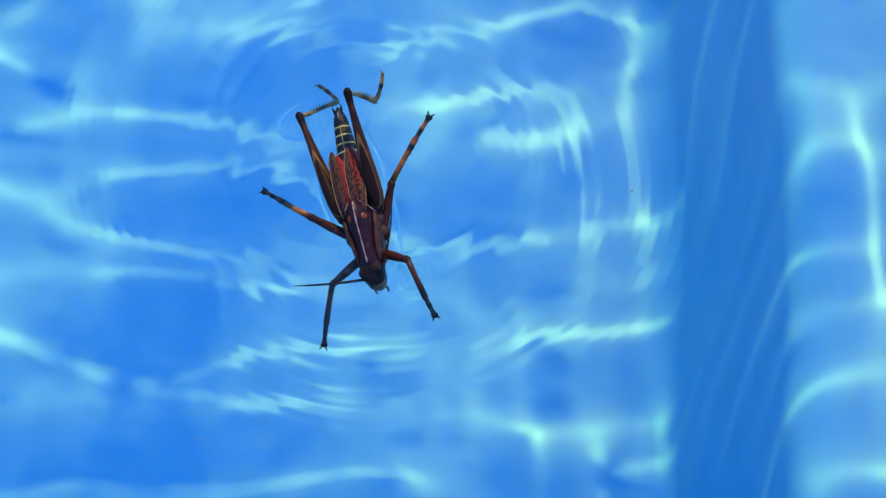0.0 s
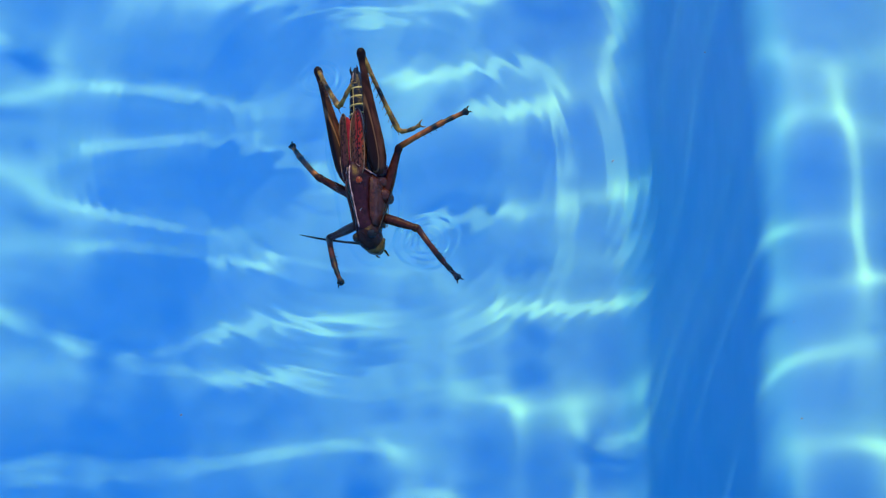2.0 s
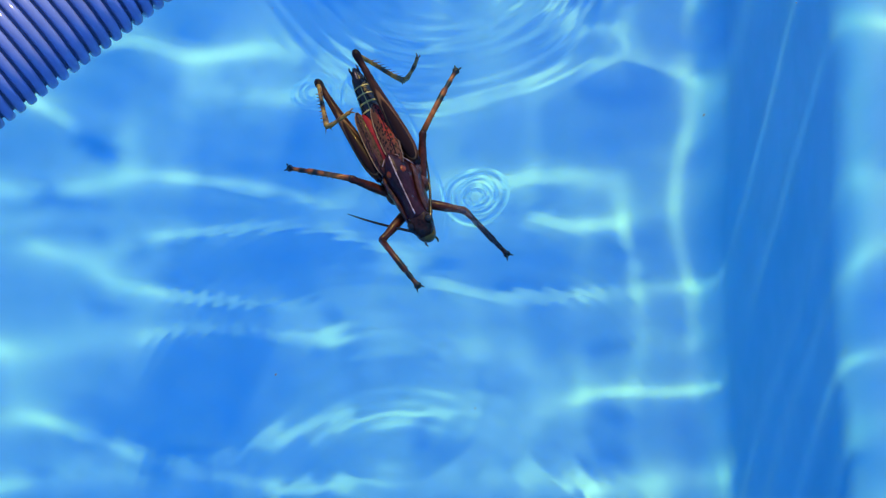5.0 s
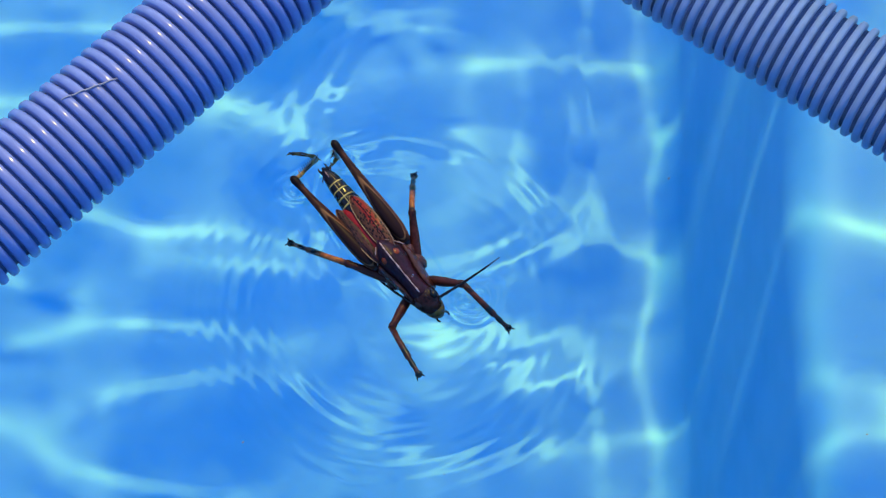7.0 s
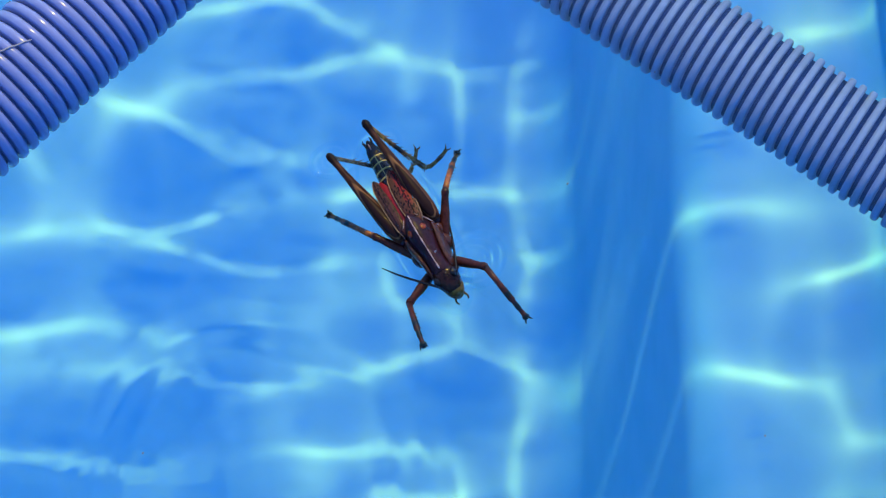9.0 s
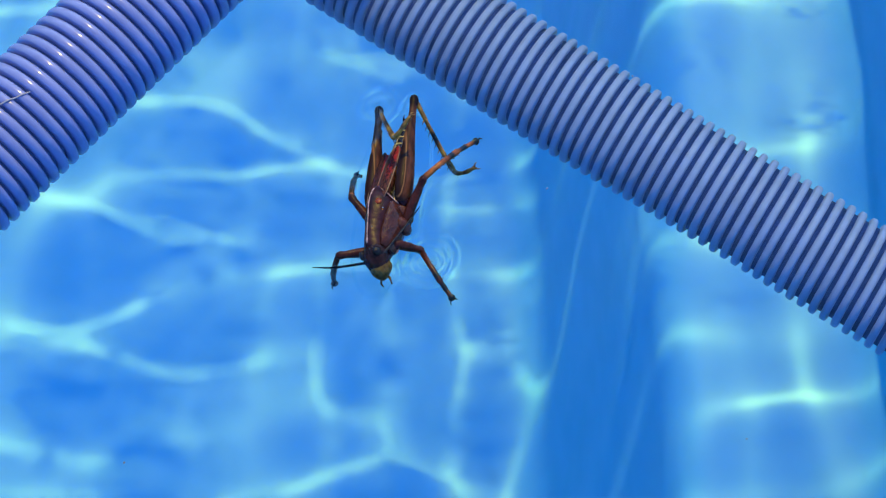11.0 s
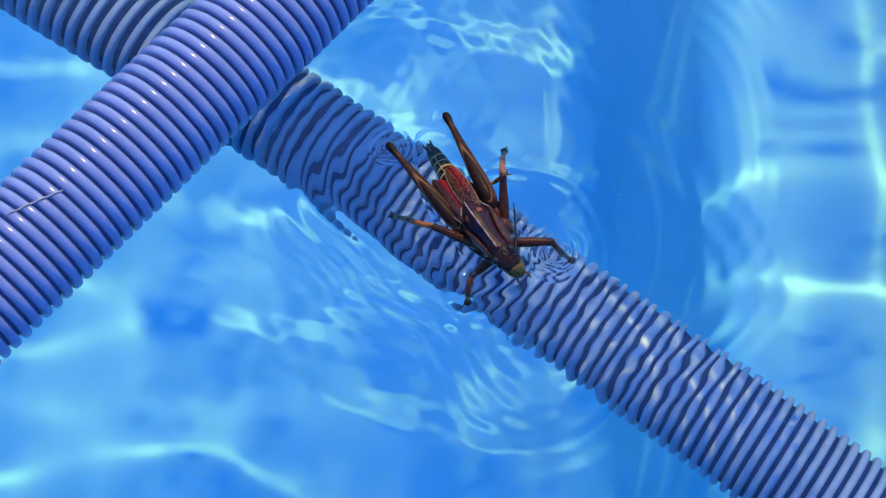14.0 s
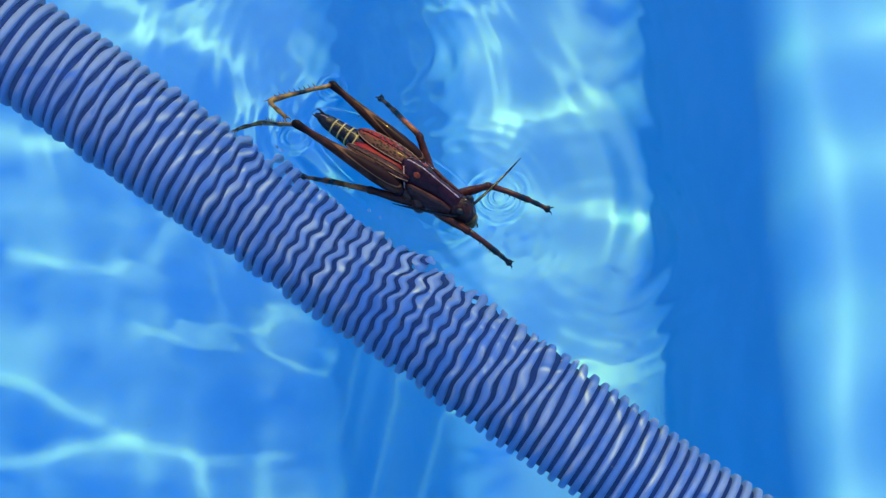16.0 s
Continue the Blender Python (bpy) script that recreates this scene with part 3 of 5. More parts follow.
def build_wings():
    # one fore wing lies over the mid line, the other is pushed out to the flank; the red hind wing shows in the gap
    for s, mid, splay in ((1, 2.1, 0.0), (-1, -4.9, -0.5)):
        half = (3.7, 2.6)[s < 0]
        z = (6.4, 5.3)[s < 0]
        prof = [(8.5, 0.4, 0.9), (5, 0.78, 1.1), (0, 0.96, 1.35), (-6, 1.0, 1.35), (-11, 0.94, 1.2), (-15.5, 0.78, 1.0), (-18.5, 0.5, 0.7), (-20.3, 0.14, 0.3)]
        place = [(x, mid + splay * max(0.0, -x) / 12, half * w, up) for x, w, up in prof]
        bm = bmesh.new()
        loft(bm, [ring(x, z - 0.05 * max(0.0, -x), w, up, 2.6 * up, y) for x, y, w, up in place], 24)
        part("tegmen", bm, M_WING if s > 0 else M_WING_DARK, INSECT, "veined fore wing with a red field and black dots" if s > 0 else "brown veined fore wing with black dots")
        for name, label, mat, side, thick in (("vein", "raised inner edge of the fore wing", M_RIM, -s, 0.22), ("wing_rim", "pale outer rim of the fore wing", M_RIM, s, 0.24), ("mid_vein", "dark vein along the fore wing", M_CHITIN, 0.25 * s, 0.2)):
            c = math.sqrt(1 - min(0.96, abs(side)) ** 2)
            pts = [Vector((x, y + 0.97 * side * w, z - 0.05 * max(0.0, -x) + c * up + 0.05)) * MM for x, y, w, up in place]
            part(name, tube(bmesh.new(), pts, [thick * MM] * (len(pts) - 1) + [0.1 * MM], 7), mat, INSECT, label)
    bm = bmesh.new()
    loft(bm, [ring(6, 5.4, 0.9, 0.7, 1.6, -2.4), ring(0, 5.4, 1.6, 0.7, 2.2, -2.4), ring(-8, 5.0, 2.0, 0.7, 2.2, -2.6), ring(-14, 4.8, 1.8, 0.6, 1.6, -2.8), ring(-18, 4.6, 0.6, 0.4, 0.5, -3.6)], 14)
    part("hind_wing", bm, M_RED, INSECT, "crimson folded hind wing")


build_abdomen()
build_thorax()
build_pronotum()
build_head()
build_wings()
build_beads()
LEGS = {}


def build_ripple(label, radii, long=1.0):
    """Low crests of water standing in rings round a leg that dips through the surface."""
    bm = bmesh.new()
    n = 72
    for r0, width, high in radii:
        skins = ([(-1, 0.0), (-0.66, 0.42), (-0.3, 0.88), (0, 1.0), (0.3, 0.88), (0.66, 0.42), (1, 0.0)], [(1, -0.02), (-1, -0.02)])
        for skin in skins:
            loops = []
            for dr, h in skin:
                loop = []
                for i in range(n):
                    a = 2 * math.pi * i / n
                    r = r0 * (1 + 0.07 * math.sin(2 * a + 0.6) + 0.04 * math.sin(3 * a + 0.5 * r0)) / math.hypot(math.cos(a), long * math.sin(a)) + dr * width
                    loop.append(bm.verts.new((r * math.cos(a) * MM, r * math.sin(a) * MM, h * high * (0.5 + 0.32 * math.sin(a + r0 * 2) + 0.18 * math.sin(3 * a + r0 * 5)) * MM)))
                loops.append(loop)
            for a, b in zip(loops, loops[1:]):
                for i in range(n):
                    bm.faces.new((a[i], b[i], b[(i + 1) % n], a[(i + 1) % n]))
    ob = part("water_ripple", bm, M_WATER, turn=False)
    ob.visible_shadow = False
    return tagged(ob, label, "ripple", group="ring ripples round the legs")


RIPPLES = {
    "LF": build_ripple("clear ring ripples round a paddling front foot", [(3.0, 0.8, 0.140), (5.1, 0.9, 0.160), (7.9, 1.1, 0.160), (11.4, 1.5, 0.140)]),
    "LH": build_ripple("clear ring ripples round a bent hind knee", [(2.6, 0.7, 0.140), (5.4, 1.0, 0.120)]),
    "RH": build_ripple("clear ring ripples round a bent hind knee", [(2.8, 0.7, 0.160), (4.9, 0.9, 0.160), (7.8, 1.1, 0.140)]),
    "BODY": build_ripple("low ripples hugging a floating insect's flanks", [(40.0, 1.2, 0.140)], 2.9),
}


def build_leg(key, femur_len, tib_len, hind, tib_mat):
    s = 1 if key[0] == "L" else -1
    bm = bmesh.new()
    L = femur_len / MM
    if hind:
        prof = [(-1.5, 1.6, 2.0, 2.0), (1, 2.6, 3.4, 3.4), (5, 3.2, 4.3, 4.3), (11, 3.2, 4.3, 4.1), (18, 2.8, 3.8, 3.4), (26, 2.2, 2.9, 2.6), (34, 1.6, 2.1, 1.9), (41, 1.3, 1.6, 1.5), (44, 1.5, 1.8, 1.8), (L - 0.5, 1.75, 2.1, 2.0), (L + 0.8, 1.4, 1.6, 1.6), (L + 1.6, 0.6, 0.7, 0.7)]
        loft(bm, [ring(x, 0.0, w, u, d) for x, w, u, d in prof], 16)
    else:
        loft(bm, [ring(-1.5, 0, 1.4, 1.5, 1.5), ring(1.5, 0, 2.0, 2.05, 2.05), ring(L * 0.5, 0, 1.9, 1.95, 1.9), ring(L - 2.5, 0, 1.4, 1.45, 1.45), ring(L - 0.6, 0, 1.65, 1.7, 1.7), ring(L + 0.6, 0, 1.3, 1.3, 1.3), ring(L + 1.2, 0, 0.4, 0.4, 0.4)], 14)
    femur = part("femur", bm, M_THIGH if hind else M_LEG, INSECT, "long dark jumping thigh" if hind else "")
    bm = bmesh.new()
    T = tib_len / MM
    if hind:
        tube(bm, [Vector(p) * MM for p in ((-0.5, 0, 0), (3, 0, -0.3), (T * 0.35, 0, 0.2), (T * 0.7, 0, 0.3), (T - 1.5, 0, 0), (T + 0.6, 0, 0))], [1.15 * MM, 0.95 * MM, 0.85 * MM, 0.95 * MM, 1.25 * MM, 0.7 * MM], 10)
        foot = [(T - 0.5, 0, 0), (T + 1.2, 1.6, 0.5), (T + 1.8, 4.4, 1.2), (T + 2.0, 7.0, 1.8), (T + 2.0, 9.4, 2.2), (T + 1.9, 10.8, 2.3)]
        tube(bm, [Vector(p) * MM for p in foot], [0.9 * MM, 1.05 * MM, 0.75 * MM, 0.95 * MM, 0.7 * MM, 0.9 * MM], 9)
        for c in (1, -1):
            tube(bm, [Vector(p) * MM for p in ((T + 1.9, 10.6, 2.3), (T + 1.9 + c * 1.2, 12.0, 2.6), (T + 1.9 + c * 1.5, 12.8, 2.0))], [0.45 * MM, 0.3 * MM, 0.1 * MM], 6)
            for i in range(9):
                x = T * (0.28 + 0.078 * i)
                tube(bm, [Vector(p) * MM for p in ((x, c * 0.5, 0.6), (x + 1.5, c * 1.5, 2.1))], [0.3 * MM, 0.05 * MM], 5)
            tube(bm, [Vector(p) * MM for p in ((T, c * 0.6, -0.3), (T + 1.8, c * 1.6, -1.6))], [0.32 * MM, 0.06 * MM], 5)
    else:
        a = T * 0.66
        pts = [(-0.4, 0, 0), (a * 0.45, 0, 0.9), (a, 0, 1.0), (a + 0.8, 0, 0.9), (a + (T - a) * 0.45, 0, 0.6), (a + (T - a) * 0.55, 0, 0.5), (T - 1.4, 0, 0.1), (T - 0.2, 0, -0.1), (T + 0.8, 0, -0.2)]
        tube(bm, [Vector(p) * MM for p in pts], [1.3 * MM, 1.1 * MM, 1.3 * MM, 0.9 * MM, 1.1 * MM, 0.85 * MM, 0.95 * MM, 1.6 * MM, 1.1 * MM], 10)
        for c in (1, -1):
            tube(bm, [Vector(p) * MM for p in ((T, c * 0.4, 0), (T + 1.5, c * 1.3, 0.5), (T + 2.1, c * 1.7, -0.2))], [0.45 * MM, 0.3 * MM, 0.08 * MM], 6)
            for i in range(5):
                x = a * (0.4 + 0.13 * i)
                tube(bm, [Vector(p) * MM for p in ((x, c * 0.5, 0.2), (x + 0.7, c * 1.6, -0.3))], [0.22 * MM, 0.05 * MM], 5)
    tibia = part("tibia", bm, tib_mat, femur, "banded shin with hooked foot")
    LEGS[key] = (femur, tibia)


for k in ("LF", "RF"):
    build_leg(k, 0.015, 0.025, False, M_TIBIA_FRONT)
for k in ("LM", "RM"):
    build_leg(k, 0.019, 0.030, False, M_TIBIA_MID)
for k in ("LH", "RH"):
    build_leg(k, 0.047, 0.034, True, M_TIBIA_HIND)


# ---- what moves ----
def motions():
    walk(SPECKS, [(0.0, pose(0, 0, 0)), (16.0, pose(0.03, -0.02, 0, 0, 0, 4))])
    walk(WATER, [
        (0.0, pose(-0.0550, -0.2580, 0)),
        (3.6, pose(-0.0406, -0.3156, 0)),
        (6.3, pose(-0.0610, -0.5802, 0)),
        (6.8, pose(-0.0538, -0.5936, 0)),
        (7.4, pose(-0.0415, -0.6026, 0)),
        (10.0, pose(-0.1000, -0.8400, 0)),
        (12.3, pose(-0.1700, -1.0800, 0)),
        (13.0, pose(-0.1976, -1.2994, 0)),
        (14.0, pose(-0.1863, -1.3342, 0)),
        (15.0, pose(-0.1493, -1.3485, 0)),
        (16.0, pose(-0.0982, -1.3528, 0)),
    ])
    walk(RIPPLES["LF"], [
        (0.00, pose(-0.0345, -0.0004, 0.0012)),
        (0.50, pose(-0.0169, -0.0021, 0.0012)),
        (1.00, pose(-0.0186, -0.0045, 0.0012)),
        (1.50, pose(-0.0337, 0.0002, 0.0012)),
        (2.00, pose(-0.0185, 0.0006, 0.0012)),
        (2.50, pose(-0.0286, 0.0012, 0.0012)),
        (3.00, pose(-0.0382, -0.0004, 0.0012)),
        (3.50, pose(-0.0309, 0.0082, 0.0012)),
        (6.00, pose(-0.0286, -0.0089, 0.0012)),
        (6.50, pose(-0.0250, -0.0083, 0.0012)),
        (7.00, pose(-0.0134, -0.0210, 0.0012)),
        (7.50, pose(-0.0040, -0.0054, 0.0012)),
        (8.00, pose(0.0187, -0.0029, 0.0012)),
        (10.50, pose(0.0321, -0.0093, 0.0012)),
        (11.00, pose(0.0228, -0.0054, 0.0012)),
        (11.50, pose(0.0255, 0.0000, 0.0012)),
        (12.00, pose(0.0295, 0.0135, 0.0012)),
        (12.50, pose(0.0215, 0.0167, 0.0012)),
        (13.00, pose(0.0083, 0.0202, 0.0012)),
        (13.50, pose(0.0386, 0.0163, 0.0012)),
        (14.00, pose(0.0495, -0.0021, 0.0012)),
        (14.50, pose(0.0625, -0.0037, 0.0012)),
        (15.00, pose(0.0896, -0.0079, 0.0012)),
        (15.50, pose(0.1064, -0.0212, 0.0012)),
        (16.00, pose(0.1340, -0.0136, 0.0012)),
    ])
    walk(RIPPLES["BODY"], [
        (0.00, pose(-0.0577, 0.0320, 0.0012, 0, 0, -77.5)),
        (0.50, pose(-0.0383, 0.0332, 0.0012, 0, 0, -76.9)),
        (1.00, pose(-0.0357, 0.0332, 0.0012, 0, 0, -82.7)),
        (1.50, pose(-0.0548, 0.0330, 0.0012, 0, 0, -80.8)),
        (2.00, pose(-0.0439, 0.0334, 0.0012, 0, 0, -85.8)),
        (2.50, pose(-0.0506, 0.0373, 0.0012, 0, 0, -89.5)),
        (3.00, pose(-0.0555, 0.0356, 0.0012, 0, 0, -79.4)),
        (3.50, pose(-0.0598, 0.0347, 0.0012, 0, 0, -81.8)),
        (6.00, pose(-0.0633, 0.0040, 0.0012, 0, 0, -57.2)),
        (6.50, pose(-0.0595, 0.0137, 0.0012, 0, 0, -56.9)),
        (7.00, pose(-0.0500, 0.0015, 0.0012, 0, 0, -53.0)),
        (7.50, pose(-0.0393, 0.0114, 0.0012, 0, 0, -48.2)),
        (8.00, pose(-0.0199, 0.0113, 0.0012, 0, 0, -51.2)),
        (10.50, pose(0.0118, 0.0173, 0.0012, 0, 0, -92.9)),
        (11.00, pose(0.0089, 0.0216, 0.0012, 0, 0, -102.9)),
        (11.50, pose(0.0156, 0.0265, 0.0012, 0, 0, -109.0)),
        (12.00, pose(0.0208, 0.0387, 0.0012, 0, 0, -109.8)),
        (12.50, pose(0.0182, 0.0458, 0.0012, 0, 0, -116.0)),
        (13.00, pose(0.0114, 0.0506, 0.0012, 0, 0, -114.5)),
        (13.50, pose(0.0183, 0.0424, 0.0012, 0, 0, -87.6)),
        (14.00, pose(0.0167, 0.0158, 0.0012, 0, 0, -63.3)),
        (14.50, pose(0.0231, 0.0071, 0.0012, 0, 0, -44.2)),
        (15.00, pose(0.0477, 0.0015, 0.0012, 0, 0, -30.6)),
        (15.50, pose(0.0663, -0.0056, 0.0012, 0, 0, -42.8)),
        (16.00, pose(0.0928, -0.0028, 0.0012, 0, 0, -37.2)),
    ])
    walk(RIPPLES["LH"], [
        (0.00, pose(-0.0610, 0.0670, 0.0012)),
        (0.50, pose(-0.0430, 0.0677, 0.0012)),
        (1.00, pose(-0.0384, 0.0704, 0.0012)),
        (1.50, pose(-0.0584, 0.0674, 0.0012)),
        (2.00, pose(-0.0443, 0.0680, 0.0012)),
        (2.50, pose(-0.0466, 0.0721, 0.0012)),
        (3.00, pose(-0.0591, 0.0705, 0.0012)),
        (3.50, pose(-0.0617, 0.0693, 0.0012)),
        (6.00, pose(-0.0818, 0.0393, 0.0012)),
        (6.50, pose(-0.0757, 0.0517, 0.0012)),
        (7.00, pose(-0.0684, 0.0381, 0.0012)),
        (7.50, pose(-0.0630, 0.0442, 0.0012)),
        (8.00, pose(-0.0409, 0.0425, 0.0012)),
        (10.50, pose(0.0139, 0.0592, 0.0012)),
        (11.00, pose(0.0180, 0.0626, 0.0012)),
        (11.50, pose(0.0273, 0.0664, 0.0012)),
        (12.00, pose(0.0330, 0.0787, 0.0012)),
        (12.50, pose(0.0335, 0.0849, 0.0012)),
        (13.00, pose(0.0363, 0.0859, 0.0012)),
        (13.50, pose(0.0275, 0.0842, 0.0012)),
        (14.00, pose(0.0071, 0.0578, 0.0012)),
        (14.50, pose(0.0037, 0.0447, 0.0012)),
        (15.00, pose(0.0210, 0.0351, 0.0012)),
        (15.50, pose(0.0461, 0.0322, 0.0012)),
        (16.00, pose(0.0688, 0.0328, 0.0012)),
    ])
    walk(RIPPLES["RH"], [
        (0.00, pose(-0.0823, 0.0676, 0.0012)),
        (0.50, pose(-0.0597, 0.0696, 0.0012)),
        (1.00, pose(-0.0548, 0.0719, 0.0012)),
        (1.50, pose(-0.0743, 0.0715, 0.0012)),
        (2.00, pose(-0.0631, 0.0718, 0.0012)),
        (2.50, pose(-0.0723, 0.0750, 0.0012)),
        (3.00, pose(-0.0732, 0.0739, 0.0012)),
        (3.50, pose(-0.0855, 0.0708, 0.0012)),
        (6.00, pose(-0.0965, 0.0310, 0.0012)),
        (6.50, pose(-0.0932, 0.0404, 0.0012)),
        (7.00, pose(-0.0847, 0.0258, 0.0012)),
        (7.50, pose(-0.0740, 0.0353, 0.0012)),
        (8.00, pose(-0.0576, 0.0326, 0.0012)),
        (10.50, pose(-0.0005, 0.0566, 0.0012)),
        (11.00, pose(0.0039, 0.0626, 0.0012)),
        (11.50, pose(0.0137, 0.0675, 0.0012)),
        (12.00, pose(0.0202, 0.0794, 0.0012)),
        (12.50, pose(0.0209, 0.0869, 0.0012)),
        (13.00, pose(0.0186, 0.0896, 0.0012)),
        (13.50, pose(0.0049, 0.0818, 0.0012)),
        (14.00, pose(-0.0157, 0.0440, 0.0012)),
        (14.50, pose(-0.0154, 0.0264, 0.0012)),
        (15.00, pose(0.0073, 0.0150, 0.0012)),
        (15.50, pose(0.0301, 0.0158, 0.0012)),
        (16.00, pose(0.0528, 0.0114, 0.0012)),
    ])
    walk(HOSE_A, [
        (0.0, pose(-0.2389, 0.1309, 0.0160, 0, 0, 41.31)),
        (3.9, pose(-0.2289, 0.1209, 0.0160, 0, 0, 41.31)),
        (5.7, pose(-0.1679, 0.0509, 0.0160, 0, 0, 41.31)),
        (6.0, pose(-0.1639, 0.0459, 0.0160, 0, 0, 41.31)),
        (6.5, pose(-0.1569, 0.0532, 0.0160, 0, 0, 43.14)),
        (7.0, pose(-0.1637, 0.0483, 0.0160, 0, 0, 45.43)),
        (7.5, pose(-0.1608, 0.0579, 0.0160, 0, 0, 47.47)),
        (8.0, pose(-0.1588, 0.0672, 0.0160, 0, 0, 45.70)),
        (10.5, pose(-0.1439, 0.0494, 0.0160, 0, 0, 49.20)),
        (11.0, pose(-0.1409, 0.0406, 0.0160, 0, 0, 49.03)),
        (11.5, pose(-0.1379, 0.0279, 0.0160, 0, 0, 49.42)),
        (12.0, pose(-0.1349, 0.0275, 0.0160, 0, 0, 48.66)),
        (12.5, pose(-0.1353, 0.0250, 0.0160, 0, 0, 48.19)),
        (13.0, pose(-0.1360, 0.0242, 0.0160, 0, 0, 48.35)),
        (13.5, pose(-0.1424, 0.0113, 0.0160, 0, 0, 48.13)),
        (14.0, pose(-0.1488, 0.0002, 0.0160, 0, 0, 48.48)),
        (14.5, pose(-0.1488, 0.0093, 0.0160, 0, 0, 49.13)),
        (15.0, pose(-0.1488, 0.0250, 0.0160, 0, 0, 50.50)),
        (16.0, pose(-0.2288, 0.0450, 0.0160, 0, 0, 50.50)),
    ])
    walk(HOSE_B, [
        (0.0, pose(0.0900, 0.2755, -0.0650, 0, 0, -37.02)),
        (3.9, pose(0.0800, 0.2655, -0.0650, 0, 0, -37.02)),
        (5.7, pose(0.0500, 0.1955, -0.0650, 0, 0, -37.02)),
        (6.0, pose(0.0500, 0.1755, -0.0650, 0, 0, -37.02)),
        (6.5, pose(0.0500, 0.1920, -0.0650, 0, 0, -37.82)),
        (7.0, pose(0.0500, 0.1700, -0.0650, 0, 0, -35.43)),
        (7.5, pose(0.0500, 0.1881, -0.0650, 0, 0, -34.84)),
        (8.0, pose(0.0500, 0.1877, -0.0650, 0, 0, -37.08)),
        (10.5, pose(0.0500, 0.1334, -0.0650, 0, 0, -34.76)),
        (11.0, pose(0.0500, 0.1149, -0.0650, 0, 0, -34.47)),
        (11.5, pose(0.0500, 0.1063, -0.0650, 0, 0, -35.09)),
        (12.0, pose(0.0500, 0.0894, -0.0650, 0, 0, -35.60)),
        (12.5, pose(0.0500, 0.0700, -0.0675, 0, 0, -37.58)),
        (13.0, pose(0.0500, 0.0474, -0.0700, 0, 0, -36.96)),
        (13.5, pose(0.0500, 0.0425, -0.0925, 0, 0, -36.64)),
        (14.0, pose(0.0500, 0.0120, -0.1150, 0, 0, -36.80)),
        (14.5, pose(0.0500, 0.0070, -0.1188, 0, 0, -37.84)),
        (15.0, pose(0.0500, 0.0018, -0.1225, 0, 0, -38.12)),
        (15.5, pose(0.0500, 0.0035, -0.1263, 0, 0, -38.60)),
        (16.0, pose(0.0500, 0.0117, -0.1300, 0, 0, -36.68)),
    ])
    walk(INSECT, [
        (0.00, pose(-0.0577, 0.0320, 0.0050, 14.5, 6.1, -77.5)),
        (0.50, pose(-0.0383, 0.0332, 0.0053, 24.3, 9.5, -76.9)),
        (1.00, pose(-0.0357, 0.0332, 0.0051, 27.6, 4.8, -82.7)),
        (1.50, pose(-0.0548, 0.0330, 0.0053, 27.3, 8.3, -80.8)),
        (2.00, pose(-0.0439, 0.0334, 0.0052, 34.4, 6.3, -85.8)),
        (2.50, pose(-0.0506, 0.0373, 0.0052, 33.0, 5.8, -89.5)),
        (3.00, pose(-0.0555, 0.0356, 0.0051, 27.4, 1.6, -79.4)),
        (3.50, pose(-0.0598, 0.0347, 0.0052, 27.2, 7.4, -81.8)),
        (6.00, pose(-0.0633, 0.0040, 0.0047, -6.8, -3.2, -57.2)),
        (6.50, pose(-0.0595, 0.0137, 0.0049, -13.0, -5.4, -56.9)),
        (7.00, pose(-0.0500, 0.0015, 0.0049, 15.3, -0.9, -53.0)),
        (7.50, pose(-0.0393, 0.0114, 0.0048, -3.5, 2.3, -48.2)),
        (8.00, pose(-0.0199, 0.0113, 0.0051, 0.4, 0.6, -51.2)),
        (10.50, pose(0.0118, 0.0173, 0.0048, 45.8, -13.3, -92.9)),
        (11.00, pose(0.0089, 0.0216, 0.0048, 45.8, -13.6, -102.9)),
        (11.50, pose(0.0156, 0.0265, 0.0047, 45.8, -13.9, -109.0)),
        (12.00, pose(0.0208, 0.0387, 0.0047, 45.8, -16.1, -109.8)),
        (12.50, pose(0.0182, 0.0458, 0.0048, 45.8, -17.5, -116.0)),
        (13.00, pose(0.0114, 0.0506, 0.0049, 45.8, -24.4, -114.5)),
        (13.50, pose(0.0183, 0.0424, 0.0049, 17.4, -24.9, -87.6)),
        (14.00, pose(0.0167, 0.0158, 0.0047, 21.3, -21.9, -63.3)),
        (14.50, pose(0.0231, 0.0071, 0.0048, -5.9, -14.1, -44.2)),
        (15.00, pose(0.0477, 0.0015, 0.0047, -8.3, -15.0, -30.6)),
        (15.50, pose(0.0663, -0.0056, 0.0048, -8.2, -12.4, -42.8)),
        (16.00, pose(0.0928, -0.0028, 0.0048, -8.1, -6.4, -37.2)),
    ])
    # each antenna lies out to its side, or is swept back along the flank
    def feeler(s, pitch, yaw):
        return pose(0.0336, s * 0.0036, 0.0006, 0, pitch, s * yaw)
    out_r, swept_r, back_r = feeler(-1, -4, 95), feeler(-1, 14, 160), feeler(-1, -4, 112)
    out_l, swept_l = feeler(1, -4, 78), feeler(1, 14, 160)
    walk(ANTENNAE[-1], [(0.0, out_r), (1.2, out_r), (3.0, back_r), (4.3, out_r), (5.7, swept_r), (8.4, swept_r), (10.0, out_r), (12.9, out_r), (13.4, swept_r), (16.0, swept_r)])
    walk(ANTENNAE[1], [(0.0, swept_l), (6.2, swept_l), (6.8, out_l), (7.1, out_l), (7.5, swept_l), (13.9, swept_l), (14.5, out_l), (16.0, out_l)])
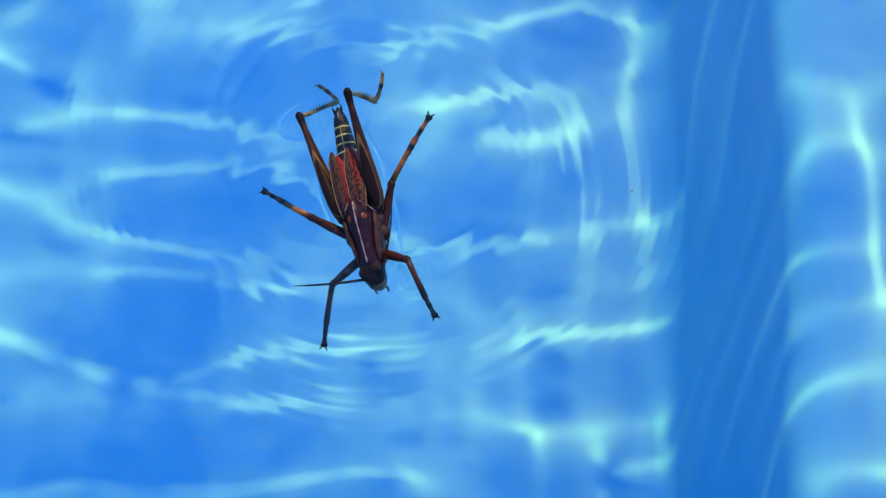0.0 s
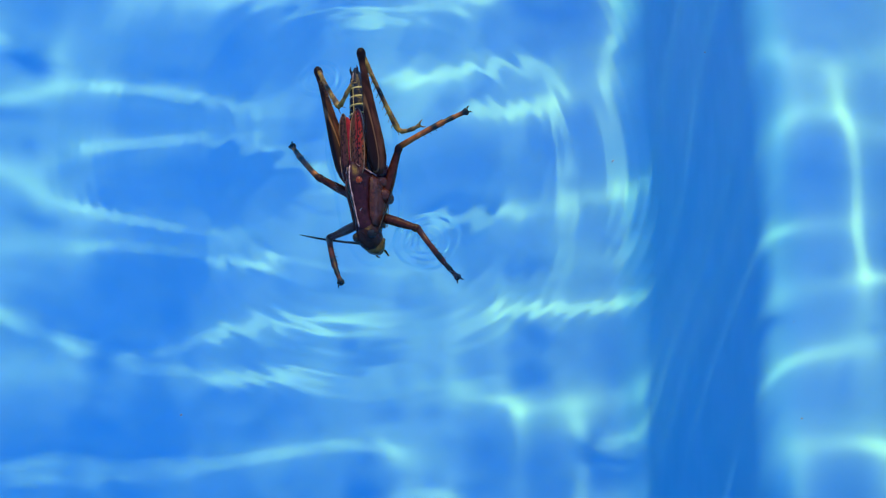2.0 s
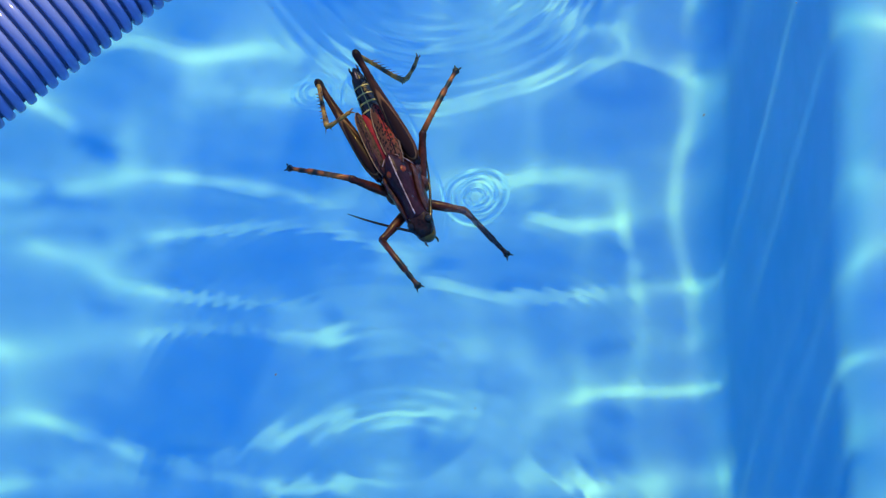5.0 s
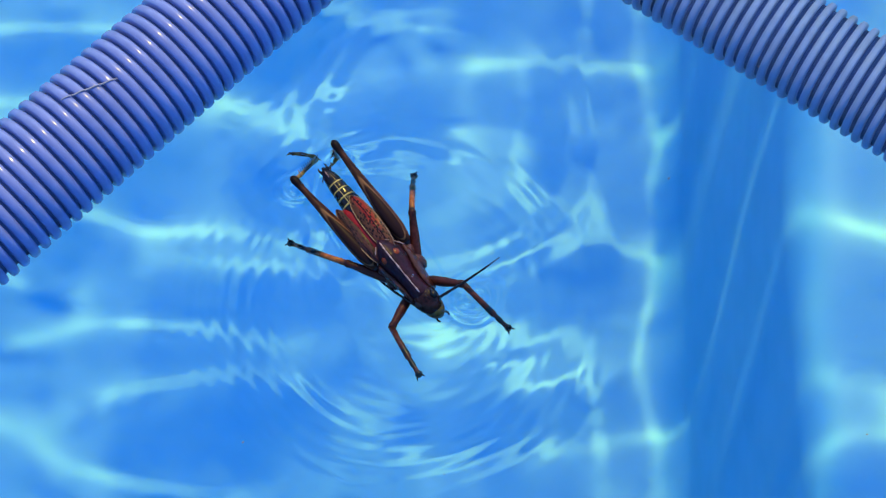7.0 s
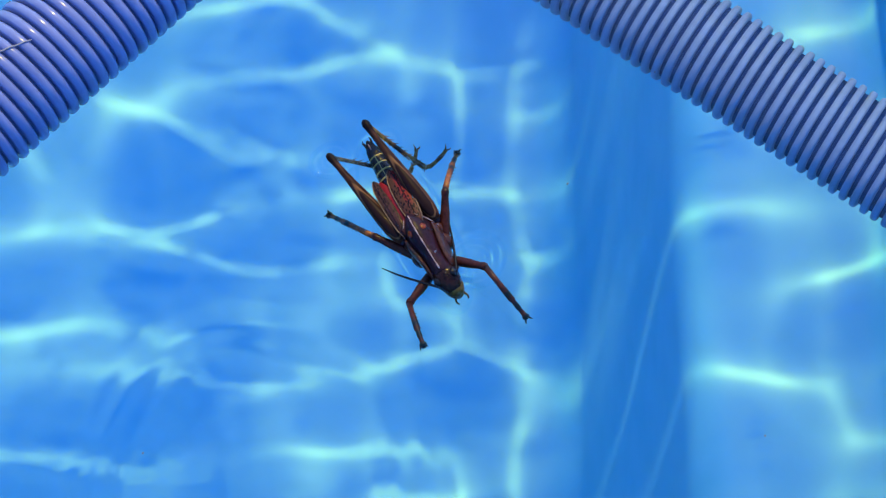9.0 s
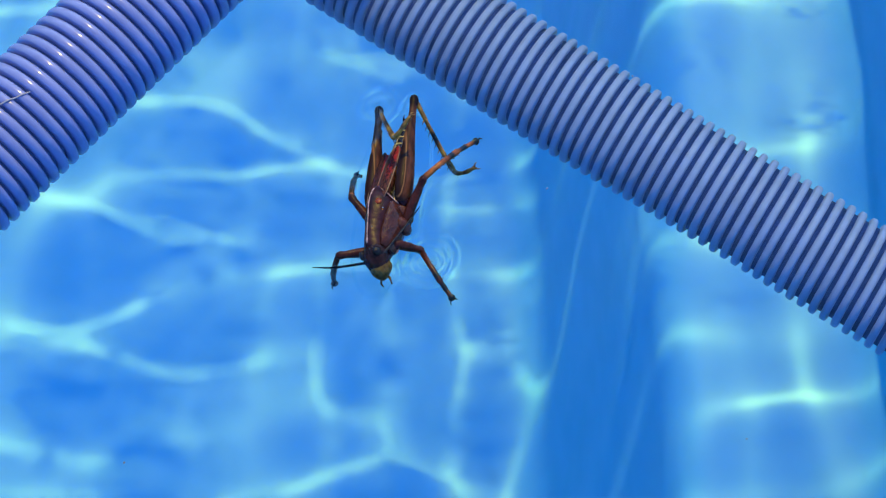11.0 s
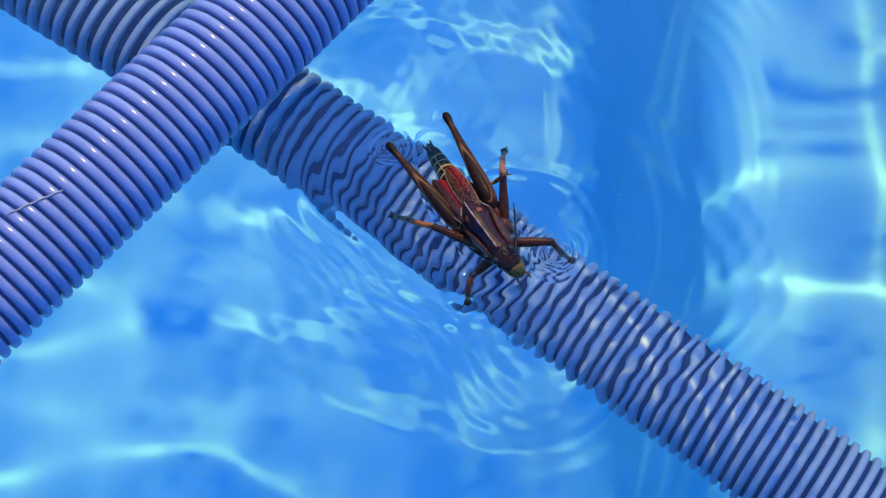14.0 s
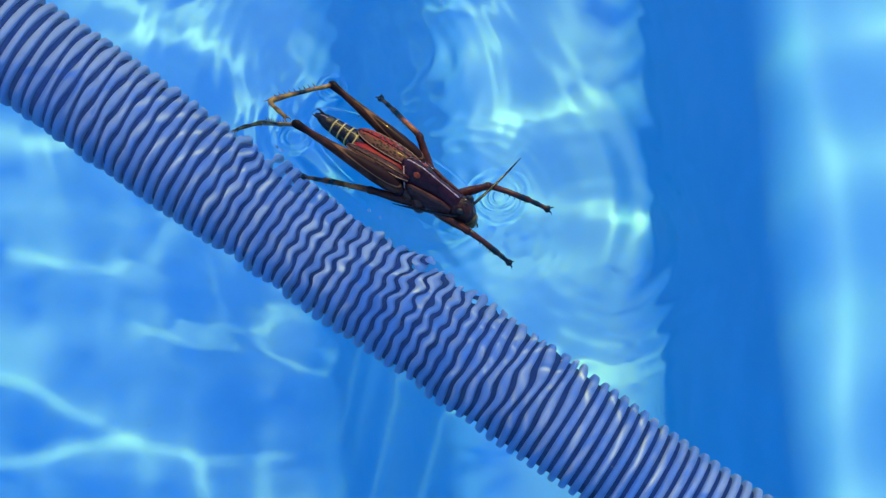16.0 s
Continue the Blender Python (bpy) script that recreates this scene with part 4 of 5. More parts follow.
    walk(LEGS["LF"][0], [
        (0.00, pose(0.0240, 0.0050, -0.0040, 0.0, -30.3, 54.8)),
        (0.50, pose(0.0240, 0.0050, -0.0040, 0.0, -24.3, 42.9)),
        (1.00, pose(0.0240, 0.0050, -0.0040, 0.0, -23.3, 44.5)),
        (1.50, pose(0.0240, 0.0050, -0.0040, 0.0, -19.4, 66.5)),
        (2.00, pose(0.0240, 0.0050, -0.0040, 0.0, 20.5, 63.6)),
        (2.50, pose(0.0240, 0.0050, -0.0040, 0.0, 15.7, 57.2)),
        (3.00, pose(0.0240, 0.0050, -0.0040, 0.0, -28.2, 45.6)),
        (3.50, pose(0.0240, 0.0050, -0.0040, 0.0, 29.4, 76.2)),
        (4.20, pose(0.0240, 0.0050, -0.0040, 0.0, -23.3, 44.5)),
        (4.90, pose(0.0240, 0.0050, -0.0040, 0.0, 15.7, 57.2)),
        (5.50, pose(0.0240, 0.0050, -0.0040, 0.0, -28.2, 45.6)),
        (6.00, pose(0.0240, 0.0050, -0.0040, 0.0, -13.5, 81.9)),
        (6.50, pose(0.0240, 0.0050, -0.0040, 0.0, -22.4, 50.5)),
        (7.00, pose(0.0240, 0.0050, -0.0040, 0.0, -9.3, 41.0)),
        (7.50, pose(0.0240, 0.0050, -0.0040, 0.0, -22.3, 60.0)),
        (8.00, pose(0.0240, 0.0050, -0.0040, 0.0, -6.4, 63.9)),
        (8.80, pose(0.0240, 0.0050, -0.0040, 0.0, -9.3, 41.0)),
        (9.50, pose(0.0240, 0.0050, -0.0040, 0.0, -6.4, 63.9)),
        (9.75, pose(0.0240, 0.0050, -0.0040, -23.1, 27.1, 111.7)),
        (10.00, pose(0.0240, 0.0050, -0.0040, 0.0, 64.6, -178.6)),
        (10.50, pose(0.0240, 0.0050, -0.0040, 0.0, 72.3, 146.6)),
        (11.00, pose(0.0240, 0.0050, -0.0040, 0.0, 64.6, -178.6)),
        (11.50, pose(0.0240, 0.0050, -0.0040, 0.0, 57.9, -165.2)),
        (12.00, pose(0.0240, 0.0050, -0.0040, 0.0, 51.1, -163.9)),
        (12.50, pose(0.0240, 0.0050, -0.0040, 0.0, 62.7, -143.6)),
        (13.00, pose(0.0240, 0.0050, -0.0040, 0.0, 57.7, -117.8)),
        (13.17, pose(0.0240, 0.0050, -0.0040, -1.0, 57.3, -172.8)),
        (13.33, pose(0.0240, 0.0050, -0.0040, -1.0, 56.6, 133.0)),
        (13.50, pose(0.0240, 0.0050, -0.0040, 0.0, 56.2, 79.7)),
        (14.00, pose(0.0240, 0.0050, -0.0040, 0.0, 24.9, 59.9)),
        (14.50, pose(0.0240, 0.0050, -0.0040, 0.0, -9.0, 57.7)),
        (15.00, pose(0.0240, 0.0050, -0.0040, 0.0, -3.7, 36.8)),
        (15.50, pose(0.0240, 0.0050, -0.0040, 0.0, -7.8, 44.8)),
        (16.00, pose(0.0240, 0.0050, -0.0040, 0.0, -17.2, 45.5)),
    ])
    walk(LEGS["LF"][1], [
        (0.00, pose(0.0150, 0.0000, 0.0000, -31.6, 45.9, -66.0)),
        (0.50, pose(0.0150, 0.0000, 0.0000, -23.9, 41.7, -61.0)),
        (1.00, pose(0.0150, 0.0000, 0.0000, -20.3, 27.8, -58.2)),
        (1.50, pose(0.0150, 0.0000, 0.0000, -19.2, 16.8, -76.1)),
        (2.00, pose(0.0150, 0.0000, 0.0000, 13.2, 12.5, -34.6)),
        (2.50, pose(0.0150, 0.0000, 0.0000, 9.5, 15.7, -32.5)),
        (3.00, pose(0.0150, 0.0000, 0.0000, -27.4, 22.1, -72.5)),
        (3.50, pose(0.0150, 0.0000, 0.0000, 17.2, 2.6, -32.4)),
        (4.20, pose(0.0150, 0.0000, 0.0000, -20.3, 27.8, -58.2)),
        (4.90, pose(0.0150, 0.0000, 0.0000, 9.5, 15.7, -32.5)),
        (5.50, pose(0.0150, 0.0000, 0.0000, -27.4, 22.1, -72.5)),
        (6.00, pose(0.0150, 0.0000, 0.0000, -10.9, 42.3, -43.3)),
        (6.50, pose(0.0150, 0.0000, 0.0000, -15.9, 55.7, -35.5)),
        (7.00, pose(0.0150, 0.0000, 0.0000, -6.6, 35.5, -39.0)),
        (7.50, pose(0.0150, 0.0000, 0.0000, -22.3, 9.0, -83.5)),
        (8.00, pose(0.0150, 0.0000, 0.0000, -3.6, 9.7, -33.8)),
        (8.80, pose(0.0150, 0.0000, 0.0000, -6.6, 35.5, -39.0)),
        (9.50, pose(0.0150, 0.0000, 0.0000, -3.6, 9.7, -33.8)),
        (9.75, pose(0.0150, 0.0000, 0.0000, 41.7, 28.9, -66.2)),
        (10.00, pose(0.0150, 0.0000, 0.0000, 90.0, 64.3, -76.8)),
        (10.50, pose(0.0150, 0.0000, 0.0000, 82.7, 30.4, -72.5)),
        (11.00, pose(0.0150, 0.0000, 0.0000, 90.0, 64.3, -76.8)),
        (11.50, pose(0.0150, 0.0000, 0.0000, 80.0, 72.6, -89.3)),
        (12.00, pose(0.0150, 0.0000, 0.0000, 57.7, 74.4, -112.4)),
        (12.50, pose(0.0150, 0.0000, 0.0000, 0.1, 67.9, -179.9)),
        (12.75, pose(0.0150, 0.0000, 0.0000, -46.7, 46.4, 124.1)),
        (13.00, pose(0.0150, 0.0000, 0.0000, -55.2, 15.2, 104.1)),
        (13.50, pose(0.0150, 0.0000, 0.0000, -72.5, 29.8, 42.1)),
        (14.00, pose(0.0150, 0.0000, 0.0000, -97.7, 69.8, 30.1)),
        (14.25, pose(0.0150, 0.0000, 0.0000, -48.0, 53.2, 10.3)),
        (14.50, pose(0.0150, 0.0000, 0.0000, -3.9, 48.8, -19.2)),
        (15.00, pose(0.0150, 0.0000, 0.0000, -2.8, 46.1, -33.3)),
        (15.50, pose(0.0150, 0.0000, 0.0000, -4.7, 27.6, -34.3)),
        (16.00, pose(0.0150, 0.0000, 0.0000, -9.6, 15.3, -34.2)),
    ])
    walk(LEGS["RF"][0], [
        (0.00, pose(0.0240, -0.0050, -0.0040, -0.0, -4.9, -59.9)),
        (0.50, pose(0.0240, -0.0050, -0.0040, -0.0, -12.9, -56.2)),
        (1.00, pose(0.0240, -0.0050, -0.0040, -0.0, -12.3, -52.2)),
        (1.50, pose(0.0240, -0.0050, -0.0040, -0.0, -24.8, -74.1)),
        (2.00, pose(0.0240, -0.0050, -0.0040, -0.0, -29.2, -64.7)),
        (2.50, pose(0.0240, -0.0050, -0.0040, -0.0, -24.2, -55.4)),
        (3.00, pose(0.0240, -0.0050, -0.0040, -0.0, -19.9, -69.5)),
        (3.50, pose(0.0240, -0.0050, -0.0040, -0.0, -23.6, -22.4)),
        (4.20, pose(0.0240, -0.0050, -0.0040, -0.0, -12.3, -52.2)),
        (4.90, pose(0.0240, -0.0050, -0.0040, -0.0, -24.2, -55.4)),
        (5.50, pose(0.0240, -0.0050, -0.0040, -0.0, -19.9, -69.5)),
        (6.00, pose(0.0240, -0.0050, -0.0040, -0.0, -15.5, -81.7)),
        (6.50, pose(0.0240, -0.0050, -0.0040, -0.0, -20.3, -48.0)),
        (7.00, pose(0.0240, -0.0050, -0.0040, -0.0, -19.3, -60.8)),
        (7.50, pose(0.0240, -0.0050, -0.0040, -0.0, -31.4, -52.5)),
        (8.00, pose(0.0240, -0.0050, -0.0040, -0.0, 8.9, -62.8)),
        (8.80, pose(0.0240, -0.0050, -0.0040, -0.0, -19.3, -60.8)),
        (9.50, pose(0.0240, -0.0050, -0.0040, -0.0, 8.9, -62.8)),
        (10.00, pose(0.0240, -0.0050, -0.0040, -0.0, -36.9, -65.9)),
        (10.50, pose(0.0240, -0.0050, -0.0040, -0.0, -31.2, -66.6)),
        (11.00, pose(0.0240, -0.0050, -0.0040, -0.0, -36.9, -65.9)),
        (11.50, pose(0.0240, -0.0050, -0.0040, -0.0, -33.3, -60.2)),
        (12.00, pose(0.0240, -0.0050, -0.0040, -0.0, -36.3, -63.9)),
        (12.50, pose(0.0240, -0.0050, -0.0040, -0.0, -43.1, -65.2)),
        (13.00, pose(0.0240, -0.0050, -0.0040, -0.0, -43.9, -68.9)),
        (13.25, pose(0.0240, -0.0050, -0.0040, 11.3, 3.6, -93.4)),
        (13.50, pose(0.0240, -0.0050, -0.0040, 0.0, 51.2, -119.3)),
        (14.00, pose(0.0240, -0.0050, -0.0040, 0.0, 29.5, -115.2)),
        (14.25, pose(0.0240, -0.0050, -0.0040, 7.8, 1.9, -84.0)),
        (14.50, pose(0.0240, -0.0050, -0.0040, -0.0, -25.6, -53.3)),
        (14.67, pose(0.0240, -0.0050, -0.0040, -27.7, -3.7, -5.5)),
        (14.83, pose(0.0240, -0.0050, -0.0040, -32.5, 30.4, 33.8)),
        (15.00, pose(0.0240, -0.0050, -0.0040, 0.0, 56.2, 97.5)),
        (15.25, pose(0.0240, -0.0050, -0.0040, -25.2, 15.5, 28.3)),
        (15.50, pose(0.0240, -0.0050, -0.0040, -0.0, -22.2, -26.6)),
        (16.00, pose(0.0240, -0.0050, -0.0040, -0.0, -11.0, -5.7)),
    ])
    walk(LEGS["RF"][1], [
        (0.00, pose(0.0150, 0.0000, 0.0000, 3.3, 2.1, 41.3)),
        (0.50, pose(0.0150, 0.0000, 0.0000, 7.5, 12.2, 35.7)),
        (1.00, pose(0.0150, 0.0000, 0.0000, 11.1, 7.5, 65.1)),
        (1.50, pose(0.0150, 0.0000, 0.0000, 24.6, 17.2, 117.7)),
        (2.00, pose(0.0150, 0.0000, 0.0000, 30.6, -16.9, 81.7)),
        (2.50, pose(0.0150, 0.0000, 0.0000, 22.8, 0.3, 69.8)),
        (3.00, pose(0.0150, 0.0000, 0.0000, 19.6, -1.7, 78.4)),
        (3.50, pose(0.0150, 0.0000, 0.0000, 23.6, -11.1, 98.1)),
        (4.20, pose(0.0150, 0.0000, 0.0000, 11.1, 7.5, 65.1)),
        (4.90, pose(0.0150, 0.0000, 0.0000, 22.8, 0.3, 69.8)),
        (5.50, pose(0.0150, 0.0000, 0.0000, 19.6, -1.7, 78.4)),
        (5.75, pose(0.0150, 0.0000, 0.0000, 4.8, 21.9, 117.1)),
        (6.00, pose(0.0150, 0.0000, 0.0000, 10.7, 49.3, 162.1)),
        (6.25, pose(0.0150, 0.0000, 0.0000, 22.7, 50.5, 122.4)),
        (6.50, pose(0.0150, 0.0000, 0.0000, 31.1, 56.6, 80.3)),
        (7.00, pose(0.0150, 0.0000, 0.0000, 16.0, -5.7, 53.0)),
        (7.50, pose(0.0150, 0.0000, 0.0000, 30.0, -4.5, 106.9)),
        (7.75, pose(0.0150, 0.0000, 0.0000, 4.9, -27.0, 79.5)),
        (8.00, pose(0.0150, 0.0000, 0.0000, -12.2, -57.6, 57.0)),
        (8.80, pose(0.0150, 0.0000, 0.0000, 16.0, -5.7, 53.0)),
        (9.50, pose(0.0150, 0.0000, 0.0000, -12.2, -57.6, 57.0)),
        (9.67, pose(0.0150, 0.0000, 0.0000, 11.8, -13.7, 21.3)),
        (9.83, pose(0.0150, 0.0000, 0.0000, 8.9, 33.7, 0.2)),
        (10.00, pose(0.0150, 0.0000, 0.0000, -49.2, 69.0, -69.2)),
        (10.25, pose(0.0150, 0.0000, 0.0000, 40.3, 40.8, 48.2)),
        (10.50, pose(0.0150, 0.0000, 0.0000, 31.8, -10.8, 83.3)),
        (10.75, pose(0.0150, 0.0000, 0.0000, 40.3, 40.8, 48.2)),
        (11.00, pose(0.0150, 0.0000, 0.0000, -49.2, 69.0, -69.2)),
        (11.50, pose(0.0150, 0.0000, 0.0000, -51.2, 63.5, -82.3)),
        (12.00, pose(0.0150, 0.0000, 0.0000, -55.2, 65.4, -82.2)),
        (12.50, pose(0.0150, 0.0000, 0.0000, -26.1, 74.7, -32.5)),
        (13.00, pose(0.0150, 0.0000, 0.0000, -68.6, 72.5, -85.3)),
        (13.17, pose(0.0150, 0.0000, 0.0000, -85.0, 43.6, -146.6)),
        (13.33, pose(0.0150, 0.0000, 0.0000, -66.6, 18.1, 176.2)),
        (13.50, pose(0.0150, 0.0000, 0.0000, -37.7, 8.1, 136.1)),
        (14.00, pose(0.0150, 0.0000, 0.0000, -31.8, -23.8, 117.3)),
        (14.25, pose(0.0150, 0.0000, 0.0000, -12.3, 10.5, 128.6)),
        (14.50, pose(0.0150, 0.0000, 0.0000, 20.0, 36.9, 155.9)),
        (14.75, pose(0.0150, 0.0000, 0.0000, 51.2, 28.8, -132.4)),
        (15.00, pose(0.0150, 0.0000, 0.0000, 55.8, 1.8, -76.8)),
        (15.17, pose(0.0150, 0.0000, 0.0000, 34.2, 1.9, -25.1)),
        (15.33, pose(0.0150, 0.0000, 0.0000, 20.5, 18.8, 24.9)),
        (15.50, pose(0.0150, 0.0000, 0.0000, 26.3, 39.8, 80.2)),
        (16.00, pose(0.0150, 0.0000, 0.0000, 7.7, 51.2, 32.0)),
    ])
    walk(LEGS["LM"][0], [
        (0.00, pose(0.0140, 0.0065, -0.0045, 0.0, -12.5, 153.0)),
        (0.50, pose(0.0140, 0.0065, -0.0045, 0.0, -8.6, 159.9)),
        (1.00, pose(0.0140, 0.0065, -0.0045, 0.0, -15.5, 165.4)),
        (1.50, pose(0.0140, 0.0065, -0.0045, 0.0, -6.5, 156.0)),
        (2.00, pose(0.0140, 0.0065, -0.0045, 0.0, -3.1, 152.7)),
        (2.50, pose(0.0140, 0.0065, -0.0045, 0.0, -4.7, 154.0)),
        (3.00, pose(0.0140, 0.0065, -0.0045, 0.0, -19.4, 164.4)),
        (3.50, pose(0.0140, 0.0065, -0.0045, 0.0, -5.7, 152.9)),
        (4.20, pose(0.0140, 0.0065, -0.0045, 0.0, -15.5, 165.4)),
        (4.90, pose(0.0140, 0.0065, -0.0045, 0.0, -4.7, 154.0)),
        (5.50, pose(0.0140, 0.0065, -0.0045, 0.0, -19.4, 164.4)),
        (6.00, pose(0.0140, 0.0065, -0.0045, 0.0, -29.6, 141.5)),
        (6.50, pose(0.0140, 0.0065, -0.0045, 0.0, -35.2, 154.3)),
        (7.00, pose(0.0140, 0.0065, -0.0045, 0.0, -16.0, 144.6)),
        (7.50, pose(0.0140, 0.0065, -0.0045, 0.0, -23.7, 152.8)),
        (8.00, pose(0.0140, 0.0065, -0.0045, 0.0, -23.3, 147.6)),
        (8.80, pose(0.0140, 0.0065, -0.0045, 0.0, -16.0, 144.6)),
        (9.50, pose(0.0140, 0.0065, -0.0045, 0.0, -23.3, 147.6)),
        (10.00, pose(0.0140, 0.0065, -0.0045, 0.0, -15.8, 144.2)),
        (10.50, pose(0.0140, 0.0065, -0.0045, 0.0, -14.5, 142.3)),
        (11.00, pose(0.0140, 0.0065, -0.0045, 0.0, -15.8, 144.2)),
        (11.50, pose(0.0140, 0.0065, -0.0045, 0.0, -18.8, 146.3)),
        (12.00, pose(0.0140, 0.0065, -0.0045, 0.0, -19.4, 142.9)),
        (12.50, pose(0.0140, 0.0065, -0.0045, 0.0, 22.6, 175.7)),
        (13.00, pose(0.0140, 0.0065, -0.0045, 0.0, 16.3, 147.0)),
        (13.50, pose(0.0140, 0.0065, -0.0045, 0.0, 6.9, 157.8)),
        (14.00, pose(0.0140, 0.0065, -0.0045, 0.0, -30.7, 136.1)),
        (14.50, pose(0.0140, 0.0065, -0.0045, 0.0, -27.0, 149.7)),
        (15.00, pose(0.0140, 0.0065, -0.0045, 0.0, -27.2, 152.5)),
        (15.50, pose(0.0140, 0.0065, -0.0045, 0.0, -23.8, 149.7)),
        (16.00, pose(0.0140, 0.0065, -0.0045, 0.0, -19.8, 144.3)),
    ])
    walk(LEGS["LM"][1], [
        (0.00, pose(0.0190, 0.0000, 0.0000, -4.0, 4.2, -18.8)),
        (0.50, pose(0.0190, 0.0000, 0.0000, -4.1, 9.7, -28.8)),
        (1.00, pose(0.0190, 0.0000, 0.0000, -2.7, 1.7, -9.8)),
        (1.50, pose(0.0190, 0.0000, 0.0000, -3.1, 13.2, -28.6)),
        (2.00, pose(0.0190, 0.0000, 0.0000, -2.1, 24.5, -39.8)),
        (2.50, pose(0.0190, 0.0000, 0.0000, -2.0, 15.7, -24.2)),
        (3.00, pose(0.0190, 0.0000, 0.0000, -2.3, 0.9, -6.5)),
        (3.50, pose(0.0190, 0.0000, 0.0000, -1.9, 8.8, -19.2)),
        (4.20, pose(0.0190, 0.0000, 0.0000, -2.7, 1.7, -9.8)),
        (4.90, pose(0.0190, 0.0000, 0.0000, -2.0, 15.7, -24.2)),
        (5.50, pose(0.0190, 0.0000, 0.0000, -2.3, 0.9, -6.5)),
        (6.00, pose(0.0190, 0.0000, 0.0000, 0.3, 52.7, 0.6)),
        (6.50, pose(0.0190, 0.0000, 0.0000, 1.0, 54.8, 1.6)),
        (7.00, pose(0.0190, 0.0000, 0.0000, 7.8, 62.8, 19.5)),
        (7.50, pose(0.0190, 0.0000, 0.0000, 3.4, 1.7, 7.8)),
        (8.00, pose(0.0190, 0.0000, 0.0000, 0.2, 29.2, 0.6)),
        (8.80, pose(0.0190, 0.0000, 0.0000, 7.8, 62.8, 19.5)),
        (9.50, pose(0.0190, 0.0000, 0.0000, 0.2, 29.2, 0.6)),
        (10.00, pose(0.0190, 0.0000, 0.0000, 4.8, 40.6, 16.0)),
        (10.50, pose(0.0190, 0.0000, 0.0000, 5.3, 37.3, 19.7)),
        (11.00, pose(0.0190, 0.0000, 0.0000, 4.8, 40.6, 16.0)),
        (11.50, pose(0.0190, 0.0000, 0.0000, 5.2, 43.2, 14.8)),
        (12.00, pose(0.0190, 0.0000, 0.0000, 18.1, 46.8, 51.6)),
        (12.17, pose(0.0190, 0.0000, 0.0000, 10.4, 38.7, -4.2)),
        (12.33, pose(0.0190, 0.0000, 0.0000, 13.9, 29.3, -52.8)),
        (12.50, pose(0.0190, 0.0000, 0.0000, 23.8, 25.1, -98.8)),
        (12.75, pose(0.0190, 0.0000, 0.0000, 13.1, 14.1, -45.8)),
        (13.00, pose(0.0190, 0.0000, 0.0000, -2.3, 15.6, 6.9)),
        (13.50, pose(0.0190, 0.0000, 0.0000, 0.3, 13.9, -2.6)),
        (14.00, pose(0.0190, 0.0000, 0.0000, 30.1, 57.1, 54.5)),
        (14.50, pose(0.0190, 0.0000, 0.0000, 7.0, 47.9, 14.5)),
        (15.00, pose(0.0190, 0.0000, 0.0000, 7.0, 38.5, 15.2)),
        (15.50, pose(0.0190, 0.0000, 0.0000, 6.4, 37.3, 15.5)),
        (16.00, pose(0.0190, 0.0000, 0.0000, 5.4, 42.7, 14.6)),
    ])
